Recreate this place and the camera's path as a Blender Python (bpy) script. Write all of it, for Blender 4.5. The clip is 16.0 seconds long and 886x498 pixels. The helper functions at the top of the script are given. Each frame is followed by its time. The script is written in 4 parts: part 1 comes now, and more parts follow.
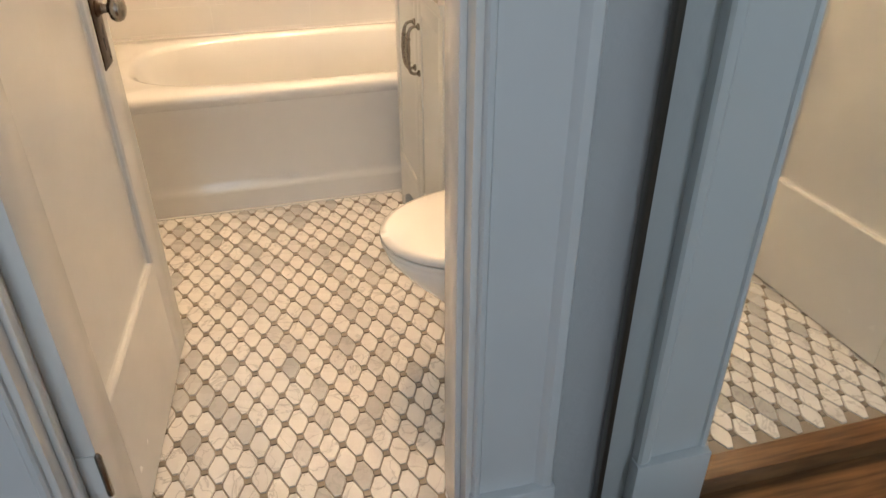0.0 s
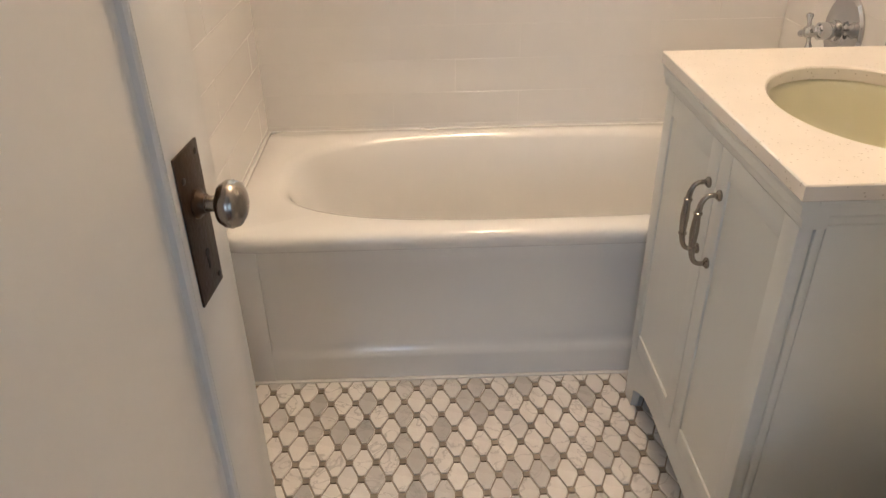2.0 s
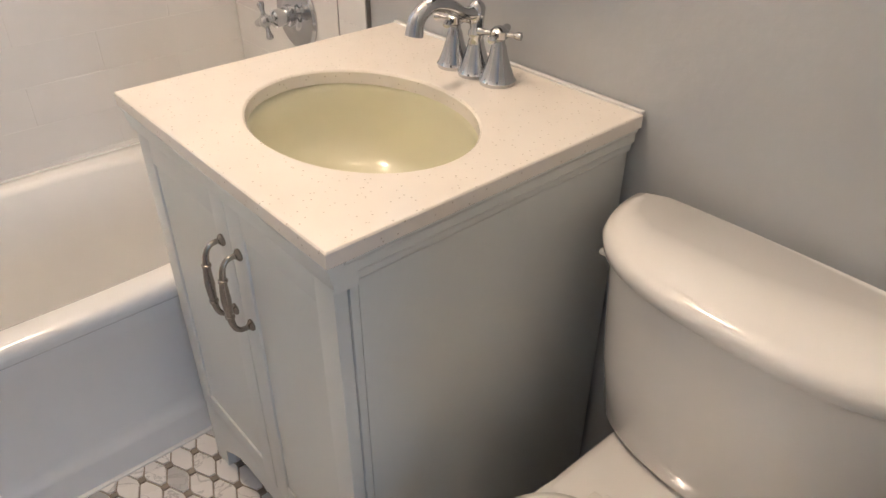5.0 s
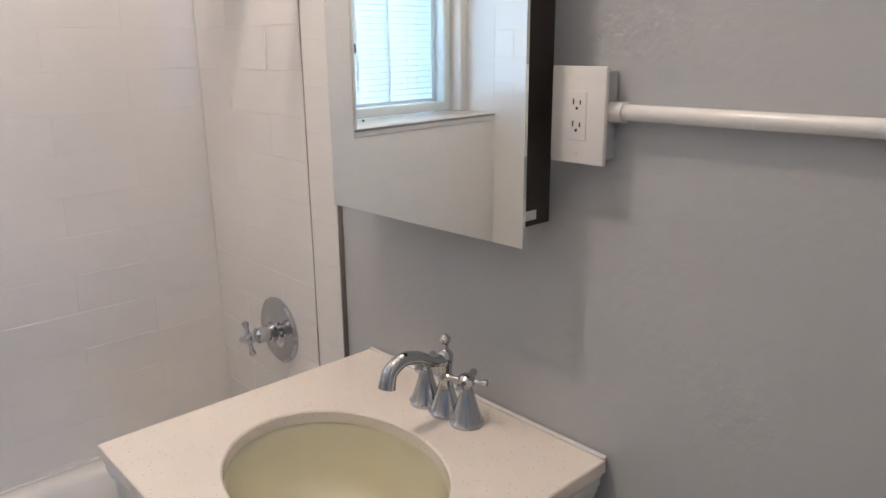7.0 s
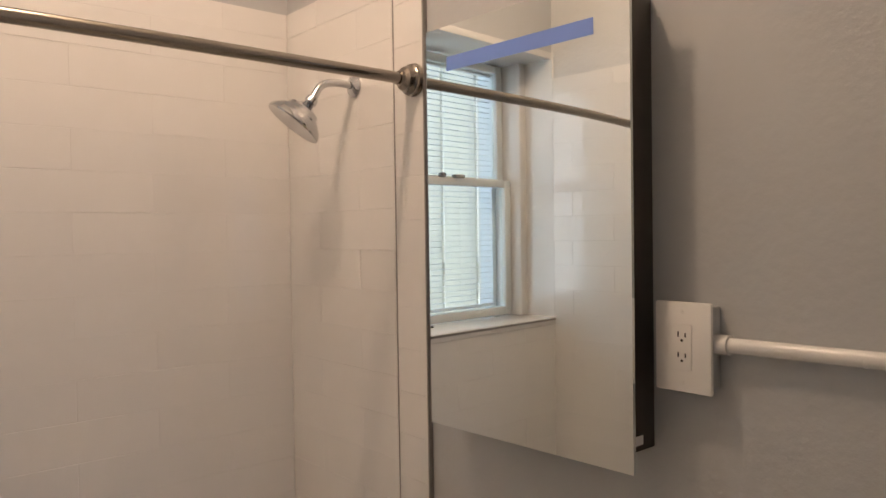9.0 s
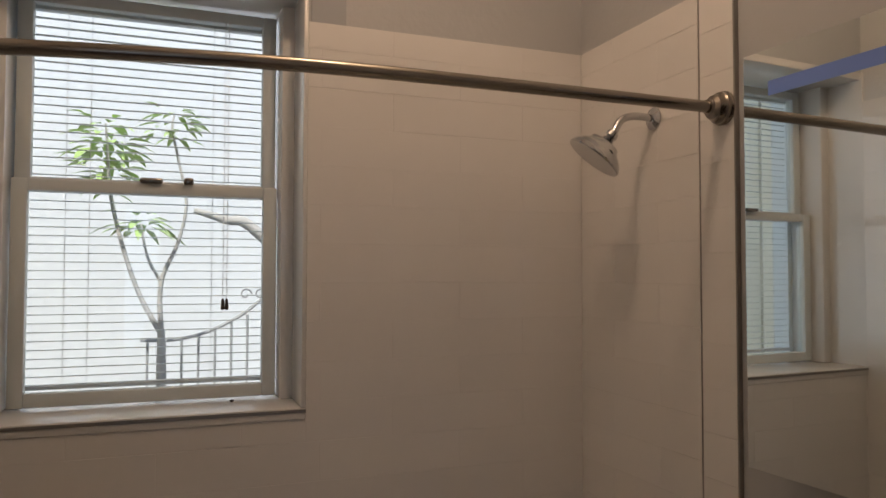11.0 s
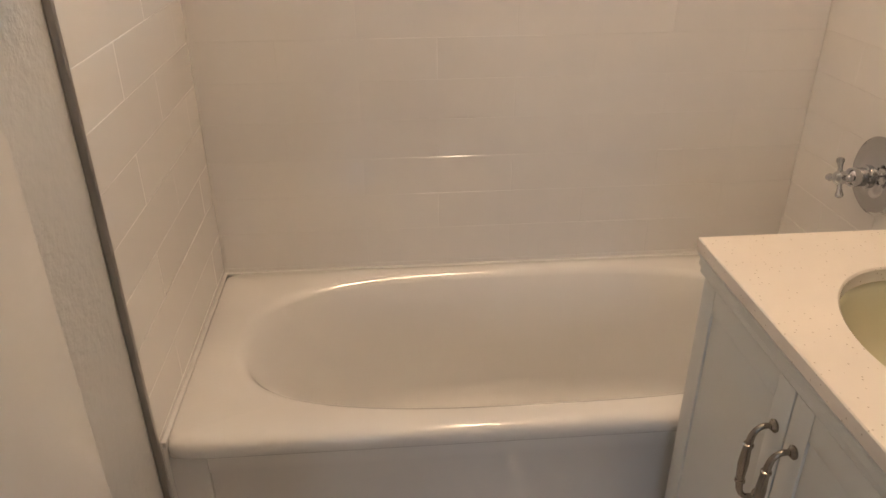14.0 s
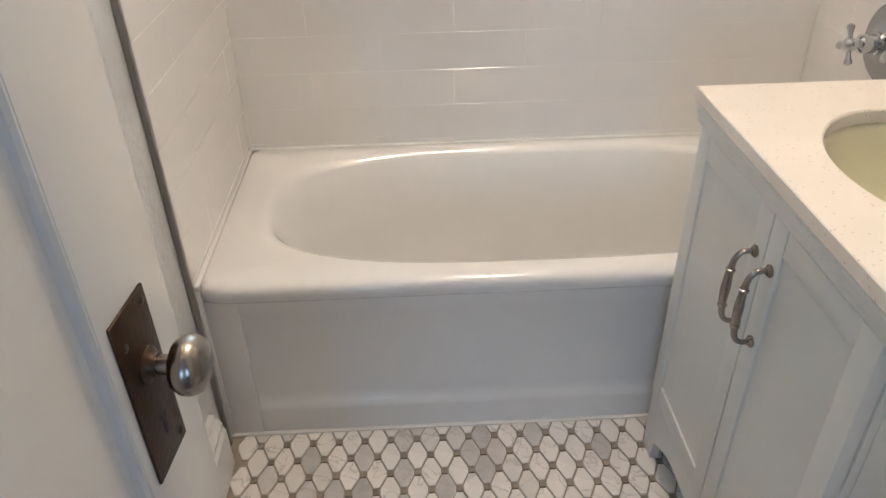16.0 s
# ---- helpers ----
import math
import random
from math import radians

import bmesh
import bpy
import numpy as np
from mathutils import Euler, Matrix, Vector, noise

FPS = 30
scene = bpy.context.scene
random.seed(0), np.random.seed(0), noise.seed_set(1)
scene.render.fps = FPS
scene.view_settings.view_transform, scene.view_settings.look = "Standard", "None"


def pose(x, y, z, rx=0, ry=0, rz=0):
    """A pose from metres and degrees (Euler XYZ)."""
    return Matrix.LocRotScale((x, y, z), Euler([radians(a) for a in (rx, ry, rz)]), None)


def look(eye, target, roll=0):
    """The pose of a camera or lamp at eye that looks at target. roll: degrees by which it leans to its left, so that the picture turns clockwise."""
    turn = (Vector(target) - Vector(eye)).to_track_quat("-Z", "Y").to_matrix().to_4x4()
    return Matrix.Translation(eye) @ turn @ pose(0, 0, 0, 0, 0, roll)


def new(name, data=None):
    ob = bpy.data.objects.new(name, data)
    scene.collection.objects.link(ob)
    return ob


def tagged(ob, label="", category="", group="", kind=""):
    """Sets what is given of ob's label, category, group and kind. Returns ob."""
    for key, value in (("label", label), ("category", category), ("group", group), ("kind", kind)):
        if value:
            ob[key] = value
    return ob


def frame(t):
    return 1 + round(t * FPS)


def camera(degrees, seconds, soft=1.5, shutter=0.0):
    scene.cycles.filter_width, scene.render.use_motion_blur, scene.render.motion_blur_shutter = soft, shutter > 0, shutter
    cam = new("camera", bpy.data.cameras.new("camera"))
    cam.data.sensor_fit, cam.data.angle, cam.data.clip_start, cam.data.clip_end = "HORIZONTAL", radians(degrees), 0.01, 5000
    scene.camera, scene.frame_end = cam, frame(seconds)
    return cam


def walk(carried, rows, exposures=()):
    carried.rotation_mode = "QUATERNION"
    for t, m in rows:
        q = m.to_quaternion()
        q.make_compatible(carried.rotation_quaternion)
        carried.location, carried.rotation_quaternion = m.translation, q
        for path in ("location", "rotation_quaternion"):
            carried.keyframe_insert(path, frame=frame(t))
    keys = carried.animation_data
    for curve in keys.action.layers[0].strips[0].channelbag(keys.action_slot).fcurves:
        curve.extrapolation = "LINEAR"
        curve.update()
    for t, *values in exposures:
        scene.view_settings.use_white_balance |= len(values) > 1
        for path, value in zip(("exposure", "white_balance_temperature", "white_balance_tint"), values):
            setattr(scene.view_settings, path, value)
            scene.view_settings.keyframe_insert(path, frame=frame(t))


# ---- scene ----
cam = camera(62.3, 16.0)
PATH = [
    (0, (0.514, -2.353, 1.276), (0.944, -0.724, 0.198), -0.1),
    (0.5, (0.46, -2.095, 1.337), (0.712, -0.422, 0.27), 0.9),
    (1, (0.45, -1.86, 1.33), (0.575, -0.121, 0.351), 0.1),
    (1.5, (0.427, -1.654, 1.298), (0.486, 0.101, 0.342), -0.4),
    (2, (0.481, -1.475, 1.254), (0.518, 0.25, 0.242), -1.0),
    (2.5, (0.561, -1.324, 1.204), (0.637, 0.275, 0.005), -1.7),
    (3, (0.58, -1.275, 1.213), (0.877, 0.203, -0.101), -1.6),
    (3.5, (0.598, -1.223, 1.21), (1.218, 0.104, -0.151), -0.6),
    (5.8, (0.613, -1.26, 1.371), (1.819, 0.05, 0.462), -0.6),
    (6, (0.611, -1.255, 1.382), (1.839, 0.071, 0.527), -0.5),
    (6.5, (0.622, -1.25, 1.433), (1.887, 0.116, 0.704), -0.5),
    (7, (0.634, -1.25, 1.499), (1.941, 0.162, 0.953), -0.5),
    (7.5, (0.627, -1.247, 1.537), (1.973, 0.192, 1.191), -0.2),
    (8, (0.6, -1.238, 1.577), (1.969, 0.207, 1.385), -0.4),
    (10.5, (0.392, -1.189, 1.56), (1.321, 0.58, 1.646), -0.2),
    (11, (0.394, -1.18, 1.554), (1.106, 0.687, 1.626), 0.1),
    (11.5, (0.421, -1.165, 1.526), (0.962, 0.76, 1.492), 0.2),
    (12, (0.472, -1.154, 1.478), (0.872, 0.794, 1.258), 0.4),
    (12.5, (0.454, -1.125, 1.456), (0.789, 0.802, 1.038), 0.9),
    (13, (0.452, -1.114, 1.413), (0.697, 0.778, 0.812), 0.8),
    (14, (0.447, -1.095, 1.395), (0.586, 0.674, 0.472), -0.3),
    (14.5, (0.469, -1.099, 1.357), (0.544, 0.628, 0.352), -0.9),
    (15, (0.467, -1.136, 1.336), (0.522, 0.555, 0.269), -0.6),
    (15.5, (0.473, -1.184, 1.317), (0.52, 0.497, 0.234), -0.4),
    (16, (0.47, -1.235, 1.32), (0.525, 0.435, 0.22), -1.3),
]
walk(cam, [(t, look(eye, target, roll)) for t, eye, target, roll in PATH], [(0, 2.8, 7120, 6), (0.5, 2.65, 6620, 6), (1, 2.4, 6320, 6), (1.5, 2.25, 6120, 6), (2.5, 2.42, 5820, 5), (3.5, 2.45, 5650, 5), (6, 2.28, 5080, 6), (7, 1.9, 4900, 7), (8, 1.42, 5320, 8), (10.3, 0.65, 6320, 12), (11, 0.1, 6320, 12), (11.5, 0.15, 6420, 13), (12.5, 0.65, 6980, 13), (13.2, 1.2, 7120, 13), (14, 1.78, 6320, 9), (14.5, 2.10, 5700, 4), (16, 2.32, 5100, 2)])

# ---- light ----
world = bpy.data.worlds.new("sky")
world.use_nodes = True
scene.world = world
sky = world.node_tree.nodes.new("ShaderNodeTexSky")
sky.sky_type, sky.sun_disc = "NISHITA", False
sky.sun_elevation, sky.sun_rotation = radians(55), radians(200)
world.node_tree.nodes["Background"].inputs[1].default_value = 0.15
world.node_tree.links.new(sky.outputs[0], world.node_tree.nodes["Background"].inputs[0])


def lamp(name, kind, m, energy, color, **settings):
    data = bpy.data.lights.new(name, kind)
    data.energy, data.color = energy, color
    ob = new(name, data)
    ob.matrix_basis = m
    if kind == "AREA":
        data.shape, data.size, data.size_y = "RECTANGLE", settings["size"], settings["size_y"]
    elif kind == "POINT":
        data.shadow_soft_size = settings["size"]
    else:
        data.angle = settings["angle"]
    return ob


SUN_DIR = Vector((0.25, 0.62, -0.9))
lamp("sun", "SUN", look((0, 0, 0), SUN_DIR), 4.4, (1.0, 0.95, 0.87), angle=radians(0.5))
lamp("ceiling_bulb", "POINT", pose(0.82, -0.14, 2.84), 11.4, (1.0, 0.67, 0.42), size=0.06)
lamp("hall_window_sky", "AREA", look((-0.2, -4.45, 1.5), (0.4, -1.4, 1.2)), 4.3, (0.66, 0.80, 1.0), size=1.1, size_y=1.3)


# ---- materials ----
def material(name, color, rough=0.5, metal=0.0, vary=0.06, scale=6.0, bump=0.0, bump_scale=60.0, coat=0.0, rough_vary=0.08, per_object=0.0, detail=6.0):
    m = bpy.data.materials.new(name)
    m.use_nodes = True
    nt = m.node_tree
    n, link = nt.nodes, nt.links.new
    b = n["Principled BSDF"]
    b.inputs["Roughness"].default_value, b.inputs["Metallic"].default_value = rough, metal
    b.inputs["Coat Weight"].default_value, b.inputs["Coat Roughness"].default_value = coat, 0.08
    tc = n.new("ShaderNodeTexCoord")
    big, fine = n.new("ShaderNodeTexNoise"), n.new("ShaderNodeTexNoise")
    big.inputs["Scale"].default_value, big.inputs["Detail"].default_value = scale, detail
    fine.inputs["Scale"].default_value, fine.inputs["Detail"].default_value = bump_scale, 4.0
    link(tc.outputs["Object"], big.inputs["Vector"]), link(tc.outputs["Object"], fine.inputs["Vector"])
    mix = n.new("ShaderNodeMix")
    mix.data_type = "RGBA"
    mix.inputs[6].default_value = (*[max(0.0, c * (1 - vary)) for c in color], 1)
    mix.inputs[7].default_value = (*[min(1.0, c * (1 + vary)) for c in color], 1)
    fac = big.outputs["Fac"]
    if per_object:
        info, add, mul = n.new("ShaderNodeObjectInfo"), n.new("ShaderNodeMath"), n.new("ShaderNodeMath")
        mul.operation, add.operation = "MULTIPLY_ADD", "ADD"
        mul.inputs[1].default_value, mul.inputs[2].default_value = per_object, -per_object / 2
        link(info.outputs["Random"], mul.inputs[0]), link(mul.outputs[0], add.inputs[0]), link(big.outputs["Fac"], add.inputs[1])
        fac = add.outputs[0]
    link(fac, mix.inputs[0]), link(mix.outputs[2], b.inputs["Base Color"])
    ramp = n.new("ShaderNodeMapRange")
    ramp.inputs["To Min"].default_value, ramp.inputs["To Max"].default_value = max(0.02, rough - rough_vary), min(1, rough + rough_vary)
    link(big.outputs["Fac"], ramp.inputs["Value"]), link(ramp.outputs[0], b.inputs["Roughness"])
    if bump:
        bp = n.new("ShaderNodeBump")
        bp.inputs["Strength"].default_value, bp.inputs["Distance"].default_value = 1.0, bump
        link(fine.outputs["Fac"], bp.inputs["Height"]), link(bp.outputs["Normal"], b.inputs["Normal"])
    return m


def marble_tile(name, dark, light, vein):
    """Polished marble mosaic: shade by piece, soft clouds and thin grey veins."""
    m = material(name, light, 0.28, vary=0.04, bump=0.0003, bump_scale=25)
    nt = m.node_tree
    n, link = nt.nodes, nt.links.new
    b = n["Principled BSDF"]
    tc, geo, info = n.new("ShaderNodeTexCoord"), n.new("ShaderNodeNewGeometry"), n.new("ShaderNodeObjectInfo")
    shade = n.new("ShaderNodeMath")
    shade.operation = "ADD"
    link(geo.outputs["Random Per Island"], shade.inputs[0]), link(info.outputs["Random"], shade.inputs[1])
    wrap = n.new("ShaderNodeMath")
    wrap.operation = "FRACT"
    link(shade.outputs[0], wrap.inputs[0])
    ramp = n.new("ShaderNodeValToRGB")
    ramp.color_ramp.elements[0].color, ramp.color_ramp.elements[1].color = (*dark, 1), (*light, 1)
    ramp.color_ramp.elements[0].position, ramp.color_ramp.elements[1].position = 0.0, 0.36
    link(wrap.outputs[0], ramp.inputs[0])
    where = n.new("ShaderNodeVectorMath")
    where.operation = "ADD"
    link(geo.outputs["Position"], where.inputs[0]), link(wrap.outputs[0], where.inputs[1])
    noise_t = n.new("ShaderNodeTexNoise")
    noise_t.inputs["Scale"].default_value, noise_t.inputs["Detail"].default_value, noise_t.inputs["Distortion"].default_value = 9, 5, 1.0
    link(where.outputs[0], noise_t.inputs["Vector"])
    veins = n.new("ShaderNodeValToRGB")
    e = veins.color_ramp.elements
    e[0].position, e[0].color, e[1].position, e[1].color = 0.488, (0, 0, 0, 1), 0.52, (0, 0, 0, 1)
    e.new(0.5).color = (0.6, 0.6, 0.6, 1)
    link(noise_t.outputs["Fac"], veins.inputs[0])
    mix = n.new("ShaderNodeMix")
    mix.data_type = "RGBA"
    mix.inputs[7].default_value = (*vein, 1)
    link(veins.outputs[0], mix.inputs[0]), link(ramp.outputs[0], mix.inputs[6]), link(mix.outputs[2], b.inputs["Base Color"])
    return m


def speckled(name, base, speck):
    m = material(name, base, 0.16, vary=0.05, scale=14, rough_vary=0.03)
    nt = m.node_tree
    n, link = nt.nodes, nt.links.new
    b = n["Principled BSDF"]
    old = b.inputs["Base Color"].links[0].from_socket
    tc, vor, ramp, mix = n.new("ShaderNodeTexCoord"), n.new("ShaderNodeTexVoronoi"), n.new("ShaderNodeValToRGB"), n.new("ShaderNodeMix")
    vor.inputs["Scale"].default_value = 95
    link(tc.outputs["Object"], vor.inputs["Vector"])
    ramp.color_ramp.elements[0].position, ramp.color_ramp.elements[1].position = 0.08, 0.16
    ramp.color_ramp.elements[0].color, ramp.color_ramp.elements[1].color = (0.6, 0.6, 0.6, 1), (0, 0, 0, 1)
    link(vor.outputs["Distance"], ramp.inputs[0])
    mix.data_type = "RGBA"
    mix.inputs[7].default_value = (*speck, 1)
    link(ramp.outputs[0], mix.inputs[0]), link(old, mix.inputs[6]), link(mix.outputs[2], b.inputs["Base Color"])
    return m


def planks(name, dark, light):
    m = material(name, light, 0.35, vary=0.1, coat=0.2)
    nt = m.node_tree
    n, link = nt.nodes, nt.links.new
    b = n["Principled BSDF"]
    tc, mp, tex, ramp = n.new("ShaderNodeTexCoord"), n.new("ShaderNodeMapping"), n.new("ShaderNodeTexNoise"), n.new("ShaderNodeValToRGB")
    mp.inputs["Scale"].default_value = (2.0, 30.0, 10.0)
    tex.inputs["Scale"].default_value, tex.inputs["Detail"].default_value = 3, 8
    link(tc.outputs["Object"], mp.inputs[0]), link(mp.outputs[0], tex.inputs["Vector"]), link(tex.outputs["Fac"], ramp.inputs[0])
    ramp.color_ramp.elements[0].color, ramp.color_ramp.elements[1].color = (*dark, 1), (*light, 1)
    ramp.color_ramp.elements[0].position, ramp.color_ramp.elements[1].position = 0.3, 0.7
    link(ramp.outputs[0], b.inputs["Base Color"])
    return m


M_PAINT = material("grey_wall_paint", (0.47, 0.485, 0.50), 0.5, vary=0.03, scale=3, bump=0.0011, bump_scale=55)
# paler copy of the grey paint, with the window's light in its colour
M_PAINT_LIT = material("window_lit_wall_paint", (0.60, 0.61, 0.615), 0.45, vary=0.03, scale=3, bump=0.0028, bump_scale=60)
M_CEIL = material("ceiling_paint", (0.72, 0.71, 0.69), 0.7, vary=0.03, scale=3, bump=0.002, bump_scale=40)
M_TRIM = material("gloss_white_trim_paint", (0.74, 0.74, 0.73), 0.24, vary=0.03, scale=5, bump=0.0008, bump_scale=14, coat=0.3)
M_HALL = material("hall_trim_paint", (0.62, 0.64, 0.66), 0.3, vary=0.05, scale=4, bump=0.001, bump_scale=16)
M_TILE = material("white_glazed_tile", (0.80, 0.79, 0.775), 0.11, vary=0.015, scale=3, bump=0.0004, bump_scale=9, coat=1.0, per_object=0.8, rough_vary=0.03)
M_GROUT = material("white_grout", (0.765, 0.752, 0.735), 0.6, vary=0.06, scale=20, bump=0.001, bump_scale=120)
M_FGROUT = material("taupe_floor_grout", (0.33, 0.283, 0.228), 0.85, vary=0.18, scale=9, bump=0.001, bump_scale=150)
M_MARBLE = marble_tile("white_marble_mosaic", (0.47, 0.465, 0.46), (0.80, 0.78, 0.755), (0.34, 0.33, 0.33))
M_DOT = material("grey_marble_dot", (0.265, 0.228, 0.185), 0.4, vary=0.25, scale=18)
M_TUB = material("white_tub_enamel", (0.80, 0.80, 0.79), 0.17, vary=0.012, scale=3, coat=0.5, rough_vary=0.03)
M_PORC = material("white_porcelain", (0.82, 0.81, 0.79), 0.09, vary=0.012, scale=4, coat=0.5, rough_vary=0.03)
M_SEAT = material("white_plastic_seat", (0.82, 0.80, 0.77), 0.2, vary=0.012, scale=4, rough_vary=0.04)
M_BISQUE = material("bisque_basin_glaze", (0.69, 0.67, 0.50), 0.07, vary=0.02, scale=4, coat=0.6, rough_vary=0.02)
M_VAN = material("pale_grey_lacquer", (0.66, 0.675, 0.655), 0.34, vary=0.02, scale=4, bump=0.0003, bump_scale=60)
# near black, standing in for the shade under the vanity
M_TOE_SHADE = material("toe_space_shade", (0.12, 0.11, 0.10), 0.8, vary=0.1)
M_TOP = speckled("speckled_quartz", (0.78, 0.735, 0.67), (0.36, 0.30, 0.23))
M_CHROME = material("polished_chrome", (0.53, 0.54, 0.56), 0.06, 1.0, vary=0.02, rough_vary=0.03)
M_NICKEL = material("brushed_nickel", (0.32, 0.29, 0.255), 0.24, 1.0, vary=0.08, scale=30)
M_BRASS = material("aged_bronze_plate", (0.055, 0.032, 0.017), 0.42, 0.6, vary=0.55, scale=45, bump=0.0006, bump_scale=150)
M_MIRROR = material("mirror_glass", (0.88, 0.91, 0.90), 0.015, 1.0, vary=0.0, rough_vary=0.0)
M_CAB = material("dark_bronze_cabinet_side", (0.075, 0.066, 0.056), 0.32, 0.5, vary=0.1)
M_BLUE = material("blue_protective_film", (0.20, 0.32, 0.80), 0.35, vary=0.03)
M_PLASTIC = material("white_outlet_plastic", (0.80, 0.79, 0.77), 0.3, vary=0.01)
M_SLOT = material("dark_slot", (0.03, 0.03, 0.03), 0.6, vary=0.1)
M_BLIND = material("white_blind_slat", (0.74, 0.76, 0.77), 0.45, vary=0.02)
M_VINYL = material("white_vinyl_window", (0.70, 0.76, 0.78), 0.35, vary=0.02)
M_ALU = material("grey_metal_edge_trim", (0.30, 0.29, 0.28), 0.4, 0.7, vary=0.12, scale=20)
M_WOOD = planks("brown_oak", (0.10, 0.045, 0.018), (0.26, 0.125, 0.05))
M_STUCCO = material("white_stucco", (0.82, 0.83, 0.84), 0.9, vary=0.04, scale=2, bump=0.004, bump_scale=30)
M_CREAM = material("cream_board_paint", (0.78, 0.74, 0.60), 0.6, vary=0.06, scale=5, bump=0.001, bump_scale=30, per_object=0.8)
M_SOIL = material("pale_concrete_yard", (0.5, 0.5, 0.48), 0.9, vary=0.15, scale=3, bump=0.004, bump_scale=30)
M_IRON = material("weathered_iron", (0.42, 0.42, 0.42), 0.6, 0.2, vary=0.2, scale=12)
M_BARK = material("grey_bark", (0.55, 0.52, 0.49), 0.85, vary=0.3, scale=15, bump=0.004, bump_scale=50)
M_LEAF = material("light_green_leaf", (0.44, 0.60, 0.20), 0.45, vary=0.3, scale=8)
M_HALLWALL = material("hall_wall_paint", (0.62, 0.63, 0.63), 0.6, vary=0.04, scale=3, bump=0.002, bump_scale=40)
M_GLASS = bpy.data.materials.new("window_glass")
M_GLASS.use_nodes = True
_n, _link = M_GLASS.node_tree.nodes, M_GLASS.node_tree.links.new
_clear, _gloss, _mix = _n.new("ShaderNodeBsdfTransparent"), _n.new("ShaderNodeBsdfGlossy"), _n.new("ShaderNodeMixShader")
_clear.inputs["Color"].default_value = (0.95, 0.97, 0.96, 1)
_gloss.inputs["Roughness"].default_value, _mix.inputs[0].default_value = 0.01, 0.05
_link(_clear.outputs[0], _mix.inputs[1]), _link(_gloss.outputs[0], _mix.inputs[2]), _link(_mix.outputs[0], _n["Material Output"].inputs[0])


# ---- mesh tools ----
def box(bm, x0, x1, y0, y1, z0, z1, bevel=0.0, segments=2):
    """A box between the given bounds, added to bm, its edges rounded."""
    made = bmesh.ops.create_cube(bm, size=1.0)["verts"]
    for v in made:
        v.co = Vector((x0 + (v.co.x + 0.5) * (x1 - x0), y0 + (v.co.y + 0.5) * (y1 - y0), z0 + (v.co.z + 0.5) * (z1 - z0)))
    if bevel:
        edges = {e for v in made for e in v.link_edges}
        bmesh.ops.bevel(bm, geom=list(edges), offset=bevel, segments=segments, affect="EDGES", profile=0.5)
    return bm


def boxed(*bounds, bevel=0.0, segments=2):
    return box(bmesh.new(), *bounds, bevel=bevel, segments=segments)


def loft(rings, close_start=False, close_end=False, bm=None):
    """A skin over rings of equal length, each closed."""
    bm = bm or bmesh.new()
    rows = [[bm.verts.new(p) for p in ring] for ring in rings]
    n = len(rows[0])
    for a, b in zip(rows, rows[1:]):
        for i in range(n):
            bm.faces.new((a[i], a[(i + 1) % n], b[(i + 1) % n], b[i]))
    if close_start:
        bm.faces.new(rows[0][::-1])
    if close_end:
        bm.faces.new(rows[-1])
    bmesh.ops.recalc_face_normals(bm, faces=bm.faces)
    return bm


def lathe(profile, m, steps=28, bm=None):
    """A turned body: (radius, height) pairs round the z axis of m."""
    rings = [[m @ Vector((max(r, 1e-4) * math.cos(a), max(r, 1e-4) * math.sin(a), h)) for a in [2 * math.pi * i / steps for i in range(steps)]] for r, h in profile]
    return loft(rings, True, True, bm)


def tube(points, radius, steps=12, bm=None, fine=6):
    """A round bar along a smooth line through the points; radius: a number or one for each point."""
    pts = [Vector(p) for p in points]
    radii = list(radius) if isinstance(radius, (list, tuple)) else [radius] * len(pts)
    line, rad = [], []
    for i in range(len(pts) - 1):
        p0, p1, p2, p3 = pts[max(i - 1, 0)], pts[i], pts[i + 1], pts[min(i + 2, len(pts) - 1)]
        for k in range(fine):
            t = k / fine
            line.append(0.5 * ((2 * p1) + (p2 - p0) * t + (2 * p0 - 5 * p1 + 4 * p2 - p3) * t * t + (3 * p1 - p0 - 3 * p2 + p3) * t ** 3))
            rad.append(radii[i] + (radii[i + 1] - radii[i]) * t)
    line.append(pts[-1]), rad.append(radii[-1])
    rings, side = [], None
    for i, p in enumerate(line):
        d = (line[min(i + 1, len(line) - 1)] - line[max(i - 1, 0)]).normalized()
        if side is None:
            side = d.orthogonal().normalized()
        side = (side - d * side.dot(d)).normalized()
        up = d.cross(side)
        rings.append([p + rad[i] * (side * math.cos(a) + up * math.sin(a)) for a in [2 * math.pi * j / steps for j in range(steps)]])
    return loft(rings, True, True, bm)


def oval(cx, cy, z, rx, ry, power=2.0, n=64):
    """A closed ring; power 2 is an ellipse, more is squarer."""
    out = []
    for i in range(n):
        a = 2 * math.pi * i / n
        c, s = math.cos(a), math.sin(a)
        out.append(Vector((cx + rx * math.copysign(abs(c) ** (2 / power), c), cy + ry * math.copysign(abs(s) ** (2 / power), s), z)))
    return out


def extrude_profile(profile, axis, a, b):
    """A closed outline in the plane across the axis, drawn out from a to b. For 'x' the outline holds (y, z), for 'y' (x, z), for 'z' (x, y)."""
    put = {"x": lambda u, v, w: Vector((w, u, v)), "y": lambda u, v, w: Vector((u, w, v)), "z": lambda u, v, w: Vector((u, v, w))}[axis]
    return loft([[put(u, v, a) for u, v in profile], [put(u, v, b) for u, v in profile]], True, True)


